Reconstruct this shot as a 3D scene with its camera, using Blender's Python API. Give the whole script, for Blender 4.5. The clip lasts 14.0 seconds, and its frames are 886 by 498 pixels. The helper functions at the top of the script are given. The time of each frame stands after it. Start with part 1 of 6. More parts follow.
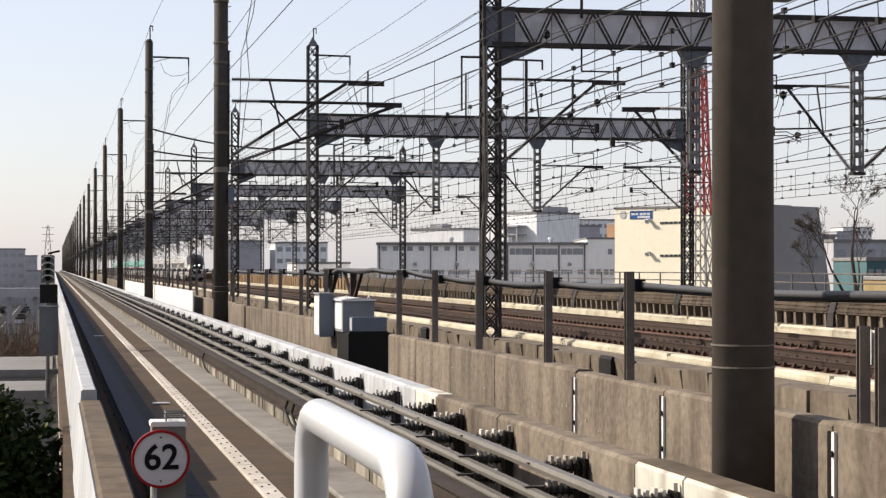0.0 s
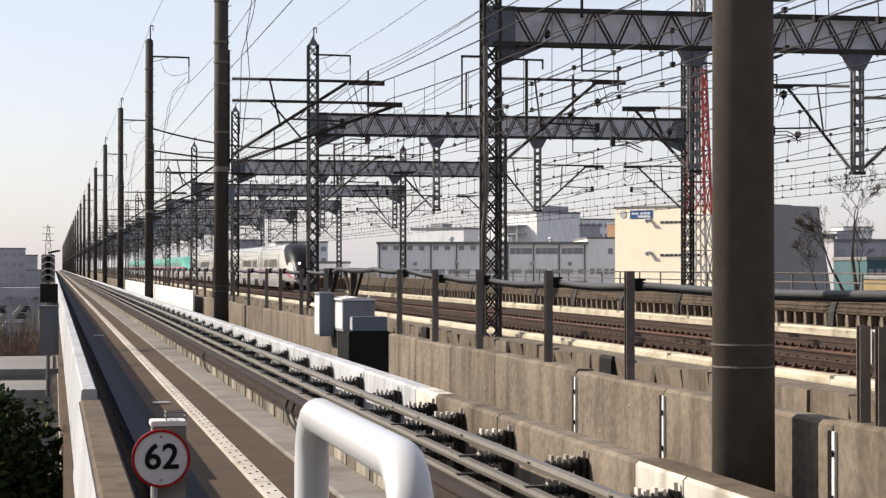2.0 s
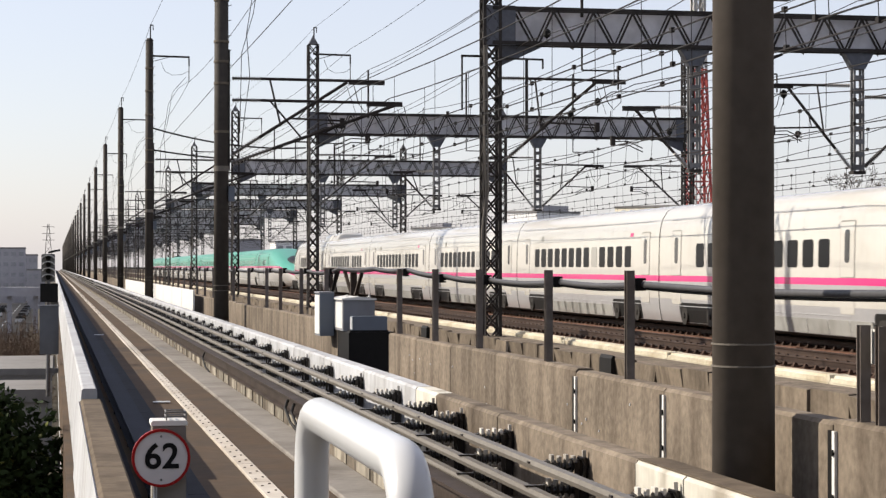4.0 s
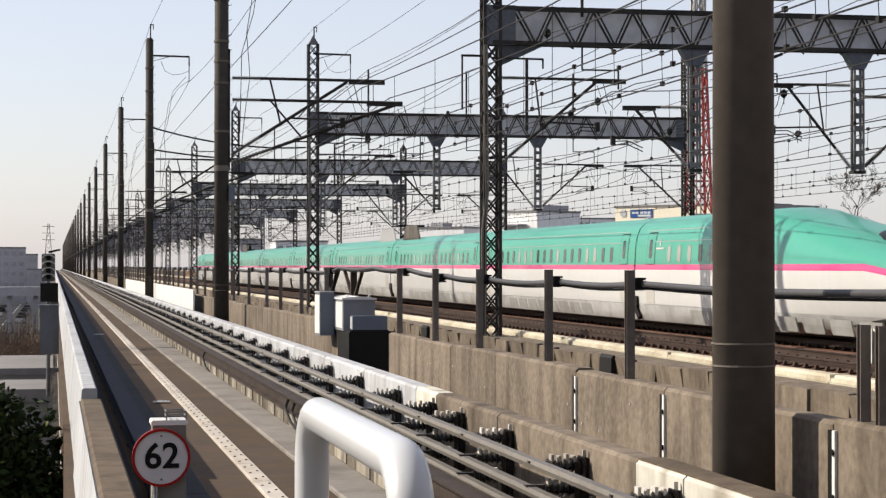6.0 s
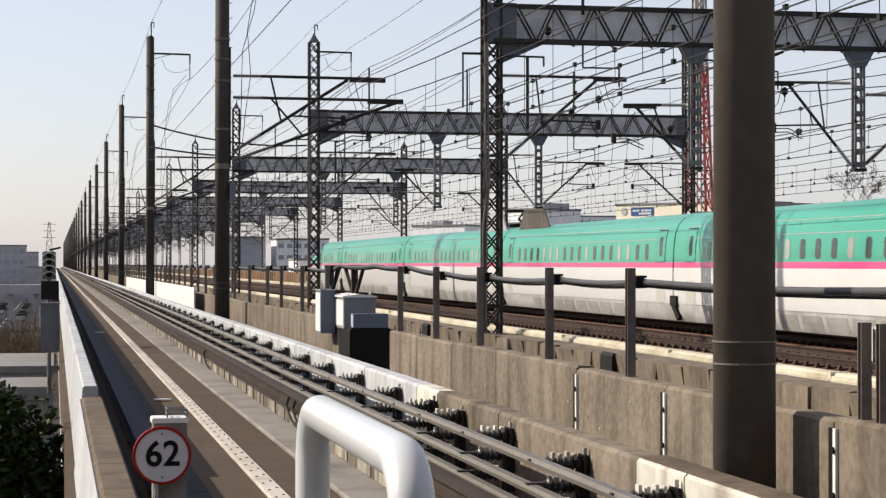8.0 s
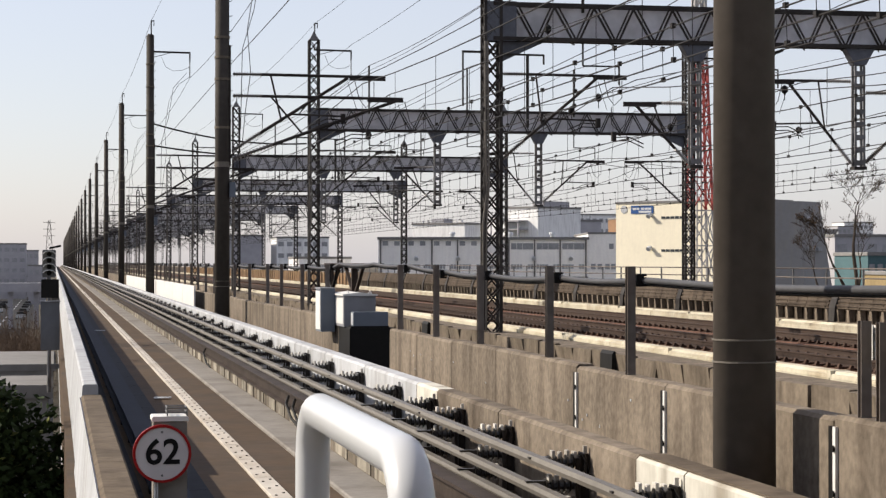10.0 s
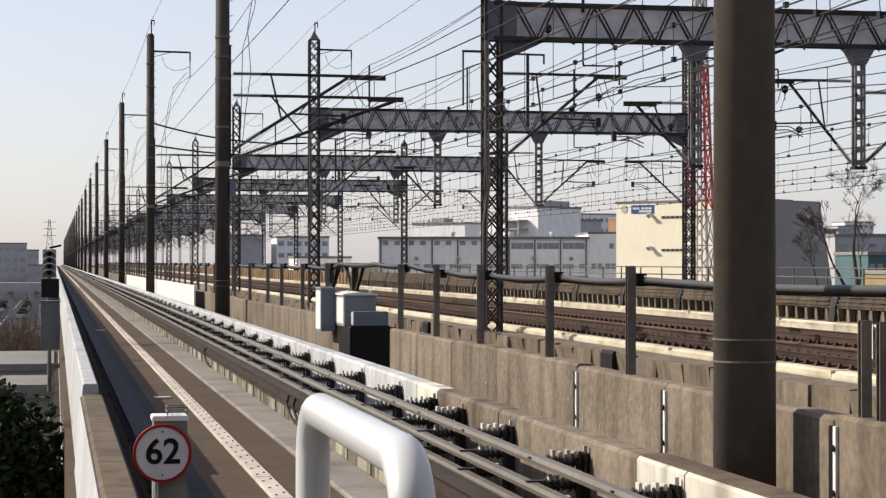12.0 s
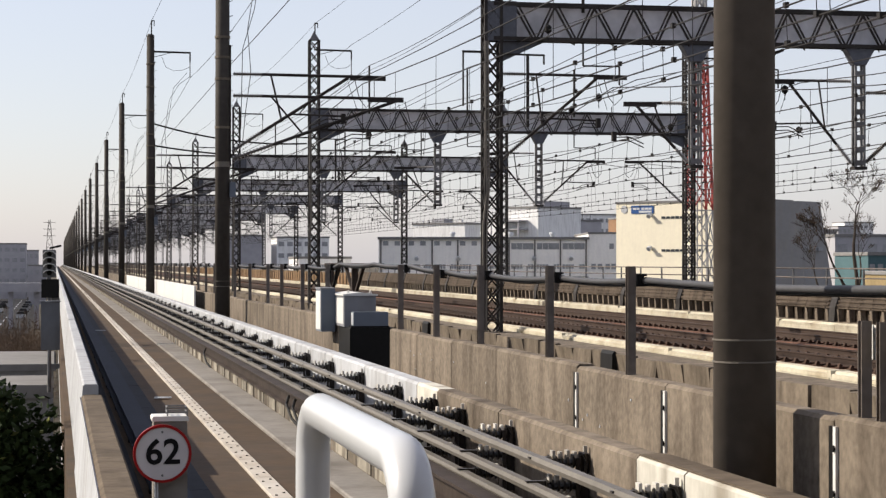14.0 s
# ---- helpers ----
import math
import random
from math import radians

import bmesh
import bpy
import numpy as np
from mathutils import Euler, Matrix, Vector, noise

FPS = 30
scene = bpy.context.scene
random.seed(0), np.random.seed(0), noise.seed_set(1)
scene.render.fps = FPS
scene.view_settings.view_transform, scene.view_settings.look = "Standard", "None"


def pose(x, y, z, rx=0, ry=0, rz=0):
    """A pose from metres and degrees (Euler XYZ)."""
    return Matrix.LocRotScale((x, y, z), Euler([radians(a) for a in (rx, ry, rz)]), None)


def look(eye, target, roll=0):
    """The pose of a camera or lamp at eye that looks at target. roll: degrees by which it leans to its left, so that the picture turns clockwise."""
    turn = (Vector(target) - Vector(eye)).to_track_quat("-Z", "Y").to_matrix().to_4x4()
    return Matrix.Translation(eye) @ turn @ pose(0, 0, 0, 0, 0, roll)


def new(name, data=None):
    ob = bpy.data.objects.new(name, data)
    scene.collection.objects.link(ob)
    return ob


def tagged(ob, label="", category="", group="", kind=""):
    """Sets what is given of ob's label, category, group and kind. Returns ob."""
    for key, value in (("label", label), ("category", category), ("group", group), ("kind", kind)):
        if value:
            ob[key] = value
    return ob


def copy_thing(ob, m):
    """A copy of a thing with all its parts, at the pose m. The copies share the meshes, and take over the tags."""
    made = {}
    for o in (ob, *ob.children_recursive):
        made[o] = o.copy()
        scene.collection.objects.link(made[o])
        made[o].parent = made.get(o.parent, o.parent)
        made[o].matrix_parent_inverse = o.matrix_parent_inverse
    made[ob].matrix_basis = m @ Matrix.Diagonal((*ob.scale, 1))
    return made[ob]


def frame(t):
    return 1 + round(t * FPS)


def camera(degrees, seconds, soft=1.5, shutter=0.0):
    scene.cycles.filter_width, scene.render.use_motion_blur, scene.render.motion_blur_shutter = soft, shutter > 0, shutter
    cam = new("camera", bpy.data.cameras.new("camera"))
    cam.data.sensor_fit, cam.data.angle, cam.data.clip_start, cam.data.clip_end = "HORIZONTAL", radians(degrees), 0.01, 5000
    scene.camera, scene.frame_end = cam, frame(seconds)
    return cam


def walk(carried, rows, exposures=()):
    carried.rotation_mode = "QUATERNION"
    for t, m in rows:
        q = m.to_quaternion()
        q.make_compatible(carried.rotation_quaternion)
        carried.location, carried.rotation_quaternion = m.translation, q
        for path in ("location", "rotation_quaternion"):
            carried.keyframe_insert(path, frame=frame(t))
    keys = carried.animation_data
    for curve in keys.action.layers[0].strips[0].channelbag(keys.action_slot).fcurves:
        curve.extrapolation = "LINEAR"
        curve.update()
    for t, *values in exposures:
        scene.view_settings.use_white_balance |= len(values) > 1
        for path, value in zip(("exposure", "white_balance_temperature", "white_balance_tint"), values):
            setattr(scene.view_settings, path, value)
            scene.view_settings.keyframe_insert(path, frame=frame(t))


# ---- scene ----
# World: metres, z = 0 at the top of the high-speed rails, +y along the line, +x to the right of the camera.
LENS = 25.53
YAW = 11.262
PIX = 360 / math.pi / 2 / 3460      # degrees for a small turn of one part in the lens
cam = camera(LENS, 14.0, soft=1.35, shutter=0.05)


def aim(dx, dy):
    return pose(0, 0, 2.0, 90 + 0.546 + dy * PIX, 0, -YAW + dx * PIX)


walk(cam, [(0.0, aim(0, 0)), (1.5, aim(0.4, -0.6)), (3.0, aim(0.6, -1.6)), (5.5, aim(0.8, -2.0)), (6.5, aim(1.0, -3.2)),
           (7.0, aim(1.0, -4.0)), (7.5, aim(1.2, -4.4)), (8.0, aim(2.2, -6.2)), (8.6, aim(2.3, -7.6)), (10.5, aim(2.2, -10.0)),
           (11.0, aim(2.6, -10.6)), (12.0, aim(2.6, -10.0)), (14.0, aim(2.6, -9.4))],
     exposures=[(0.0, 0.64), (3.0, 0.64), (5.5, 0.58), (8.0, 0.53), (11.0, 0.53), (14.0, 0.53)])

# ---- sky and sun ----
SUN = Vector((-0.892, 0.451, 0.66)).normalized()
world = bpy.data.worlds.new("sky")
scene.world = world
world.use_nodes = True
wn = world.node_tree.nodes
sky = wn.new("ShaderNodeTexSky")
sky.sky_type = "NISHITA"
sky.sun_disc = False
sky.sun_elevation = math.asin(SUN.z)
sky.sun_rotation = math.atan2(SUN.x, SUN.y)
sky.air_density, sky.dust_density, sky.ozone_density = 1.0, 1.1, 1.5
wn["Background"].inputs["Strength"].default_value = 0.107
haze = wn.new("ShaderNodeMix")          # thin winter haze over the clear sky
haze.data_type = "RGBA"
haze.inputs["Factor"].default_value = 0.53
haze.inputs["B"].default_value = (5.4, 5.15, 5.8, 1)
world.node_tree.links.new(sky.outputs["Color"], haze.inputs["A"])
world.node_tree.links.new(haze.outputs["Result"], wn["Background"].inputs["Color"])
sun_lamp = bpy.data.lights.new("sun", "SUN")
sun_lamp.energy, sun_lamp.angle, sun_lamp.color = 5.0, radians(0.55), (1.0, 0.9, 0.77)
sun_ob = new("sun", sun_lamp)
sun_ob.matrix_basis = look(SUN * 100, (0, 0, 0))


# ---- materials ----
DEPTH = 0.48     # scales every paint down, so shade deepens while the strong sun keeps lit faces bright


def material(name, colour, rough=0.8, metal=0.0, spread=0.25, grain=8.0, bump=0.15, stain=None, streak=0.0, per_piece=0.0, coat=0.0):
    """A surface with fine grain, broad patches, an optional second colour in stains or vertical streaks, and some change from piece to piece."""
    m = bpy.data.materials.new(name)
    m.use_nodes = True
    nt, n, l = m.node_tree, m.node_tree.nodes, m.node_tree.links
    b = n["Principled BSDF"]
    colour = [c * DEPTH for c in colour]
    stain = [c * DEPTH for c in stain] if stain else None
    b.inputs["Roughness"].default_value, b.inputs["Metallic"].default_value = rough, metal
    b.inputs["Coat Weight"].default_value = coat
    b.inputs["Specular IOR Level"].default_value = 0.5 if rough < 0.34 else 0.12
    geo = n.new("ShaderNodeNewGeometry")
    fine, broad = n.new("ShaderNodeTexNoise"), n.new("ShaderNodeTexNoise")
    fine.inputs["Scale"].default_value, fine.inputs["Detail"].default_value = grain, 6
    broad.inputs["Scale"].default_value, broad.inputs["Detail"].default_value = grain * 0.09, 3
    l.new(geo.outputs["Position"], fine.inputs["Vector"])
    l.new(geo.outputs["Position"], broad.inputs["Vector"])
    add = n.new("ShaderNodeMath")
    add.operation = "ADD"
    l.new(fine.outputs["Fac"], add.inputs[0])
    l.new(broad.outputs["Fac"], add.inputs[1])
    span = n.new("ShaderNodeMapRange")
    span.inputs["From Min"].default_value, span.inputs["From Max"].default_value = 0.7, 1.3
    span.inputs["To Min"].default_value, span.inputs["To Max"].default_value = 1 - spread, 1 + spread
    l.new(add.outputs[0], span.inputs["Value"])
    factor = span.outputs["Result"]
    if per_piece:
        info, vary, mul = n.new("ShaderNodeObjectInfo"), n.new("ShaderNodeMapRange"), n.new("ShaderNodeMath")
        vary.inputs["To Min"].default_value, vary.inputs["To Max"].default_value = 1 - per_piece, 1 + per_piece
        mul.operation = "MULTIPLY"
        l.new(info.outputs["Random"], vary.inputs["Value"])
        l.new(vary.outputs["Result"], mul.inputs[0])
        l.new(factor, mul.inputs[1])
        factor = mul.outputs[0]
    base = n.new("ShaderNodeRGB")
    base.outputs[0].default_value = (*colour, 1)
    tint = base.outputs[0]
    if stain:
        drip, edge, mix = n.new("ShaderNodeTexNoise"), n.new("ShaderNodeMapRange"), n.new("ShaderNodeMix")
        stretch = n.new("ShaderNodeMapping")
        stretch.inputs["Scale"].default_value = (2.3, 2.3, 0.3) if streak else (0.8, 0.8, 0.8)
        l.new(geo.outputs["Position"], stretch.inputs["Vector"])
        l.new(stretch.outputs["Vector"], drip.inputs["Vector"])
        drip.inputs["Scale"].default_value, drip.inputs["Detail"].default_value = 1.1, 7
        edge.inputs["From Min"].default_value, edge.inputs["From Max"].default_value = 0.45, 0.72
        l.new(drip.outputs["Fac"], edge.inputs["Value"])
        mix.data_type = "RGBA"
        l.new(edge.outputs["Result"], mix.inputs["Factor"])
        l.new(tint, mix.inputs["A"])
        mix.inputs["B"].default_value = (*stain, 1)
        tint = mix.outputs["Result"]
    scaled = n.new("ShaderNodeVectorMath")
    scaled.operation = "SCALE"
    l.new(tint, scaled.inputs[0])
    l.new(factor, scaled.inputs["Scale"])
    l.new(scaled.outputs["Vector"], b.inputs["Base Color"])
    if bump:
        relief = n.new("ShaderNodeBump")
        relief.inputs["Strength"].default_value, relief.inputs["Distance"].default_value = bump, 0.02
        l.new(fine.outputs["Fac"], relief.inputs["Height"])
        l.new(relief.outputs["Normal"], b.inputs["Normal"])
    return m


CONCRETE = material("aged_concrete", (0.315, 0.26, 0.2), 0.9, 0, 0.34, 13, 0.4, (0.165, 0.13, 0.098), 1, 0.16)
CONCRETE_PALE = material("painted_concrete", (0.76, 0.78, 0.81), 0.8, 0, 0.14, 5, 0.15, (0.55, 0.55, 0.54), 1, 0.08)
LEDGE = material("stained_ledge", (0.3, 0.255, 0.2), 0.85, 0, 0.3, 9, 0.2, (0.06, 0.05, 0.04), 1)
LEDGE_PALE = material("streaked_pale_pad", (0.52, 0.475, 0.39), 0.85, 0, 0.3, 9, 0.2, (0.12, 0.095, 0.07), 1, 0.3)
CONCRETE_CREAM = material("cream_concrete", (0.98, 0.94, 0.82), 0.8, 0, 0.14, 7, 0.15, (0.42, 0.37, 0.29), 1, 0.05)
CONCRETE_GREY = material("grey_concrete", (0.32, 0.3, 0.28), 0.9, 0, 0.2, 6, 0.25, (0.2, 0.18, 0.16), 1)
RUNWAY = material("brown_running_surface", (0.15, 0.102, 0.064), 0.85, 0, 0.18, 5, 0.25, (0.11, 0.085, 0.065))
STRIP = material("pale_track_strip", (0.42, 0.39, 0.35), 0.85, 0, 0.15, 9, 0.2, (0.25, 0.22, 0.19))
RUST = material("rust_brown_steel", (0.105, 0.08, 0.066), 0.6, 0.3, 0.25, 10, 0.2, (0.06, 0.045, 0.035))
RAIL_STEEL = material("worn_rail_steel", (0.1, 0.068, 0.052), 0.6, 0.1, 0.2, 12, 0.1)
RAIL_BROWN = material("rusty_rail_bed", (0.24, 0.125, 0.085), 0.85, 0.0, 0.3, 8, 0.4, (0.12, 0.07, 0.05))
FASTENER = material("dark_rusty_fastener", (0.115, 0.07, 0.05), 0.85, 0.0, 0.3, 8, 0.2, (0.06, 0.042, 0.032))
BED = material("track_slab", (0.3, 0.168, 0.118), 0.9, 0, 0.3, 5, 0.3, (0.12, 0.07, 0.05))
TROUGH = material("streaked_trough_concrete", (0.27, 0.22, 0.165), 0.9, 0, 0.25, 8, 0.3, (0.12, 0.095, 0.07), 1, 0.15)
PIPE = material("dark_cable_pipe", (0.13, 0.13, 0.138), 0.5, 0.1, 0.15, 10, 0.1)
GALVA = material("dull_galvanised_steel", (0.3, 0.3, 0.305), 0.55, 0.2, 0.2, 10, 0.1, (0.14, 0.125, 0.11))
GALVA_DARK = material("dark_weathered_steel", (0.08, 0.072, 0.066), 0.6, 0.3, 0.3, 10, 0.1, (0.04, 0.032, 0.028))
GALVA_BLUE = material("blue_grey_gusset_steel", (0.19, 0.2, 0.23), 0.55, 0.3, 0.2, 6, 0.05)
POLE = material("dark_brown_pole", (0.1, 0.088, 0.076), 0.7, 0.0, 0.2, 6, 0.05, (0.07, 0.058, 0.048), 1)
# pole brown lightened, so sunlight on the near pole sits in the paint
POLE_SUNLIT = material("sunlit_pole_brown", (0.235, 0.2, 0.168), 0.7, 0.0, 0.14, 7, 0.05, (0.19, 0.158, 0.128), 1)
POLE_SUNLIT.node_tree.nodes["Principled BSDF"].inputs["Diffuse Roughness"].default_value = 1.0
POLE_WORN = material("worn_brown_band", (0.24, 0.2, 0.15), 0.6, 0.0, 0.25, 12, 0.05)
POLE_BAND = material("pale_pole_band", (0.3, 0.27, 0.23), 0.5, 0.2, 0.15, 20, 0.05)
CONCRETE_TOP = material("weathered_coping", (0.215, 0.168, 0.12), 0.9, 0, 0.28, 10, 0.3, (0.14, 0.108, 0.078), 1)
PORCELAIN = material("brown_grey_insulator", (0.17, 0.15, 0.13), 0.3, 0, 0.2, 20, 0)
PORCELAIN_PALE = material("pale_insulator", (0.55, 0.52, 0.47), 0.3, 0, 0.15, 20, 0)
WIRE = material("copper_wire_dark", (0.05, 0.045, 0.042), 0.55, 0.4, 0.1, 5, 0)
BLACK = material("black_bracket", (0.018, 0.017, 0.016), 0.6, 0, 0.2, 10, 0.05)
ALU = material("grey_conductor_rail", (0.36, 0.33, 0.285), 0.5, 0.5, 0.12, 10, 0.05)
WHITE_PAINT = material("white_gloss_paint", (1.02, 1.05, 1.08), 0.28, 0, 0.03, 14, 0.02, None, 0, 0, 0.3)
CABINET = material("pale_cabinet_paint", (1.2, 1.19, 1.14), 0.45, 0, 0.06, 5, 0.03)
POST_STEEL = material("dark_fence_steel", (0.27, 0.235, 0.21), 0.7, 0.0, 0.25, 9, 0.1, (0.19, 0.145, 0.11), 1)
BOX_GREY = material("slate_grey_box_paint", (0.2, 0.21, 0.235), 0.6, 0, 0.12, 5, 0.03, (0.15, 0.15, 0.155), 1)
CABINET_GREY_SHADE = material("grey_and_shade_cabinet_paint", (0.42, 0.43, 0.46), 0.45, 0, 0.08, 5, 0.03, (0.36, 0.36, 0.37), 1)
CABINET_BLUE = material("blue_grey_and_shade_paint", (0.24, 0.275, 0.33), 0.45, 0, 0.06, 5, 0.03)
CREAM_SLAB = material("cream_cable_cover", (0.92, 0.85, 0.66), 0.75, 0, 0.16, 7, 0.1, (0.6, 0.5, 0.34), 0, 0.1)
BARRIER = material("brown_noise_panel", (0.175, 0.135, 0.1), 0.85, 0, 0.2, 7, 0.2, (0.09, 0.068, 0.05), 1, 0.15)
SPIRAL = material("red_sign_rim", (0.55, 0.03, 0.03), 0.4, 0, 0.06, 10, 0)
SIGN_FACE = material("off_white_sign", (1.05, 1.0, 1.0), 0.45, 0, 0.05, 12, 0.02)
SIGN_INK = material("black_sign_figures", (0.015, 0.015, 0.017), 0.5, 0, 0.05, 10, 0)
T_WHITE = material("train_white_lacquer", (0.95, 0.925, 0.845), 0.22, 0, 0.03, 3, 0, None, 0, 0, 0.4)
T_SKIRT = material("train_dusty_skirt", (0.72, 0.72, 0.7), 0.45, 0, 0.12, 3, 0.02, (0.45, 0.44, 0.41))
T_HATCH = material("train_grey_hatch", (0.5, 0.5, 0.47), 0.5, 0, 0.15, 3, 0.02, (0.36, 0.35, 0.32))
T_GREEN = material("train_emerald_lacquer", (0.085, 0.57, 0.4), 0.32, 0.0, 0.04, 3, 0, None, 0, 0, 0.15)
T_PINK = material("train_pink_band", (1.1, 0.08, 0.36), 0.25, 0, 0.03, 3, 0, None, 0, 0, 0.4)
T_GREY = material("train_silver_grey", (0.72, 0.72, 0.73), 0.3, 0.2, 0.05, 3, 0)
T_SEAM = material("train_shadow_gap", (0.4, 0.39, 0.36), 0.5, 0, 0.05, 3, 0)
T_BLACK = material("train_black_canopy", (0.012, 0.012, 0.016), 0.4, 0, 0.05, 3, 0)
T_GLASS = material("tinted_window", (0.05, 0.055, 0.06), 0.06, 0, 0.05, 3, 0)
T_BLIND = material("window_with_drawn_blind", (0.55, 0.55, 0.5), 0.12, 0, 0.05, 3, 0)
T_TINT = material("dark_tinted_window", (0.012, 0.012, 0.013), 0.35, 0, 0.05, 3, 0)
T_BROWN = material("dark_brown_shield", (0.2, 0.175, 0.15), 0.6, 0, 0.3, 2, 0.05, (0.1, 0.09, 0.08), 1)
T_UNDER = material("underframe_dark", (0.03, 0.028, 0.026), 0.7, 0.2, 0.2, 6, 0.1)


def glow(name, colour, strength):
    m = bpy.data.materials.new(name)
    m.use_nodes = True
    b = m.node_tree.nodes["Principled BSDF"]
    b.inputs["Base Color"].default_value = (*colour, 1)
    b.inputs["Emission Color"].default_value = (*colour, 1)
    b.inputs["Emission Strength"].default_value = strength
    return m


HEADLIGHT = glow("headlight_glow", (1.0, 0.97, 0.9), 25)


# ---- shapes ----
class Shape:
    """Collects vertices and faces of one mesh."""

    def __init__(self):
        self.v, self.f, self.k = [], [], []

    def add(self, verts, faces, k=0):
        o = len(self.v)
        self.v += [tuple(p) for p in verts]
        self.f += [tuple(o + i for i in f) for f in faces]
        self.k += [k] * len(faces)
        return self

    def box(self, x0, x1, y0, y1, z0, z1, k=0):
        return self.add([(x0, y0, z0), (x1, y0, z0), (x1, y1, z0), (x0, y1, z0), (x0, y0, z1), (x1, y0, z1), (x1, y1, z1), (x0, y1, z1)],
                        [(0, 3, 2, 1), (4, 5, 6, 7), (0, 1, 5, 4), (1, 2, 6, 5), (2, 3, 7, 6), (3, 0, 4, 7)], k)

    def slab(self, x0, x1, y0, y1, z0, z1, c=0.02, k=0):
        """A box along y whose upper edges are chamfered."""
        return self.prism([(x0, z0), (x1, z0), (x1, z1 - c), (x1 - c, z1), (x0 + c, z1), (x0, z1 - c)], y0, y1, k)

    def prism(self, profile, y0, y1, k=0):
        """A closed (x, z) outline, anticlockwise seen from -y, pushed from y0 to y1."""
        n = len(profile)
        return self.add([(x, y0, z) for x, z in profile] + [(x, y1, z) for x, z in profile],
                        [tuple(range(n)), tuple(reversed(range(n, 2 * n)))] + [((i + 1) % n, i, n + i, n + (i + 1) % n) for i in range(n)], k)

    def tube(self, p, q, r, n=8, r2=None, k=0, caps=True):
        p, q = Vector(p), Vector(q)
        d = (q - p).normalized()
        a = d.orthogonal().normalized()
        b = d.cross(a)
        r2 = r if r2 is None else r2
        ring = [(math.cos(2 * math.pi * i / n), math.sin(2 * math.pi * i / n)) for i in range(n)]
        verts = [p + (a * c + b * s) * r for c, s in ring] + [q + (a * c + b * s) * r2 for c, s in ring]
        faces = [(i, (i + 1) % n, n + (i + 1) % n, n + i) for i in range(n)]
        if caps:
            faces += [tuple(reversed(range(n))), tuple(range(n, 2 * n))]
        return self.add(verts, faces, k)

    def bar(self, p, q, w, h=None, k=0):
        """A rectangular bar from p to q."""
        p, q = Vector(p), Vector(q)
        d = (q - p).normalized()
        side = d.cross(Vector((0, 0, 1)))
        side = side.normalized() if side.length > 1e-4 else Vector((1, 0, 0))
        up = side.cross(d)
        a, b = side * w / 2, up * (h or w) / 2
        verts = [p - a - b, p + a - b, p + a + b, p - a + b, q - a - b, q + a - b, q + a + b, q - a + b]
        return self.add(verts, [(0, 1, 2, 3), (7, 6, 5, 4), (0, 4, 5, 1), (1, 5, 6, 2), (2, 6, 7, 3), (3, 7, 4, 0)], k)

    def path(self, points, r, n=6, k=0):
        """A round pipe through the points."""
        pts = [Vector(p) for p in points]
        rings = []
        ref = Vector((0.13, 0.21, 0.97))
        for i, p in enumerate(pts):
            d = (pts[min(i + 1, len(pts) - 1)] - pts[max(i - 1, 0)]).normalized()
            a = d.cross(ref)
            a = a.normalized() if a.length > 0.05 else d.orthogonal().normalized()
            b = a.cross(d)
            rings.append([p + (a * math.cos(2 * math.pi * j / n) + b * math.sin(2 * math.pi * j / n)) * r for j in range(n)])
        verts = [v for ring in rings for v in ring]
        faces = [(i * n + j, (i + 1) * n + j, (i + 1) * n + (j + 1) % n, i * n + (j + 1) % n) for i in range(len(pts) - 1) for j in range(n)]
        faces += [tuple(range(n)), tuple(reversed(range((len(pts) - 1) * n, len(pts) * n)))]
        return self.add(verts, faces, k)

    def mesh(self, name, *materials, smooth=False):
        me = bpy.data.meshes.new(name)
        me.from_pydata(self.v, [], self.f)
        for m in materials:
            me.materials.append(m)
        me.polygons.foreach_set("material_index", self.k)
        if smooth:
            me.polygons.foreach_set("use_smooth", [True] * len(self.f))
        me.update()
        bm = bmesh.new()
        bm.from_mesh(me)
        bmesh.ops.recalc_face_normals(bm, faces=bm.faces)
        bm.to_mesh(me)
        bm.free()
        return me


def part(name, shape, mat, parent, label="", at=None, smooth=False):
    """One mesh object under a thing or a part. shape: a Shape or a mesh to share."""
    me = shape.mesh(name, *(mat if isinstance(mat, tuple) else (mat,)), smooth=smooth) if isinstance(shape, Shape) else shape
    ob = new(name, me)
    ob.parent = parent
    if at is not None:
        ob.matrix_basis = at if isinstance(at, Matrix) else Matrix.Translation(at)
    return tagged(ob, label)


def thing(name, label, category, group="", at=(0, 0, 0)):
    ob = new(name)
    ob.empty_display_size = 0.2
    ob.location = at
    return tagged(ob, label, category, group)


def solid(name, shape, mat, label="", category="", kind="", group="", smooth=False):
    """A thing, or a piece of the setting, of one mesh."""
    ob = new(name, shape.mesh(name, *(mat if isinstance(mat, tuple) else (mat,)), smooth=smooth))
    return tagged(ob, label, category, group, kind)


# ---- ground and viaducts ----
GROUND = -9.0
STEP = 45.2
STATIONS = [13.5 + STEP * i for i in range(-1, 26)]
solid("ground", Shape().box(-3000, 3000, -1500, 4500, GROUND - 1, GROUND), material("dusty_ground", (0.17, 0.15, 0.12), 0.95, 0, 0.3, 0.4, 0.2, (0.1, 0.1, 0.07)),
      "pale brown town ground with patches of asphalt", "ground", "structure")
solid("viaduct_deck", Shape().box(5.3, 37.5, -700, 1300, -1.7, -0.62), CONCRETE_GREY, "grey concrete deck of the high-speed viaduct", "viaduct", "structure")
GUIDE_FLOOR = -0.45


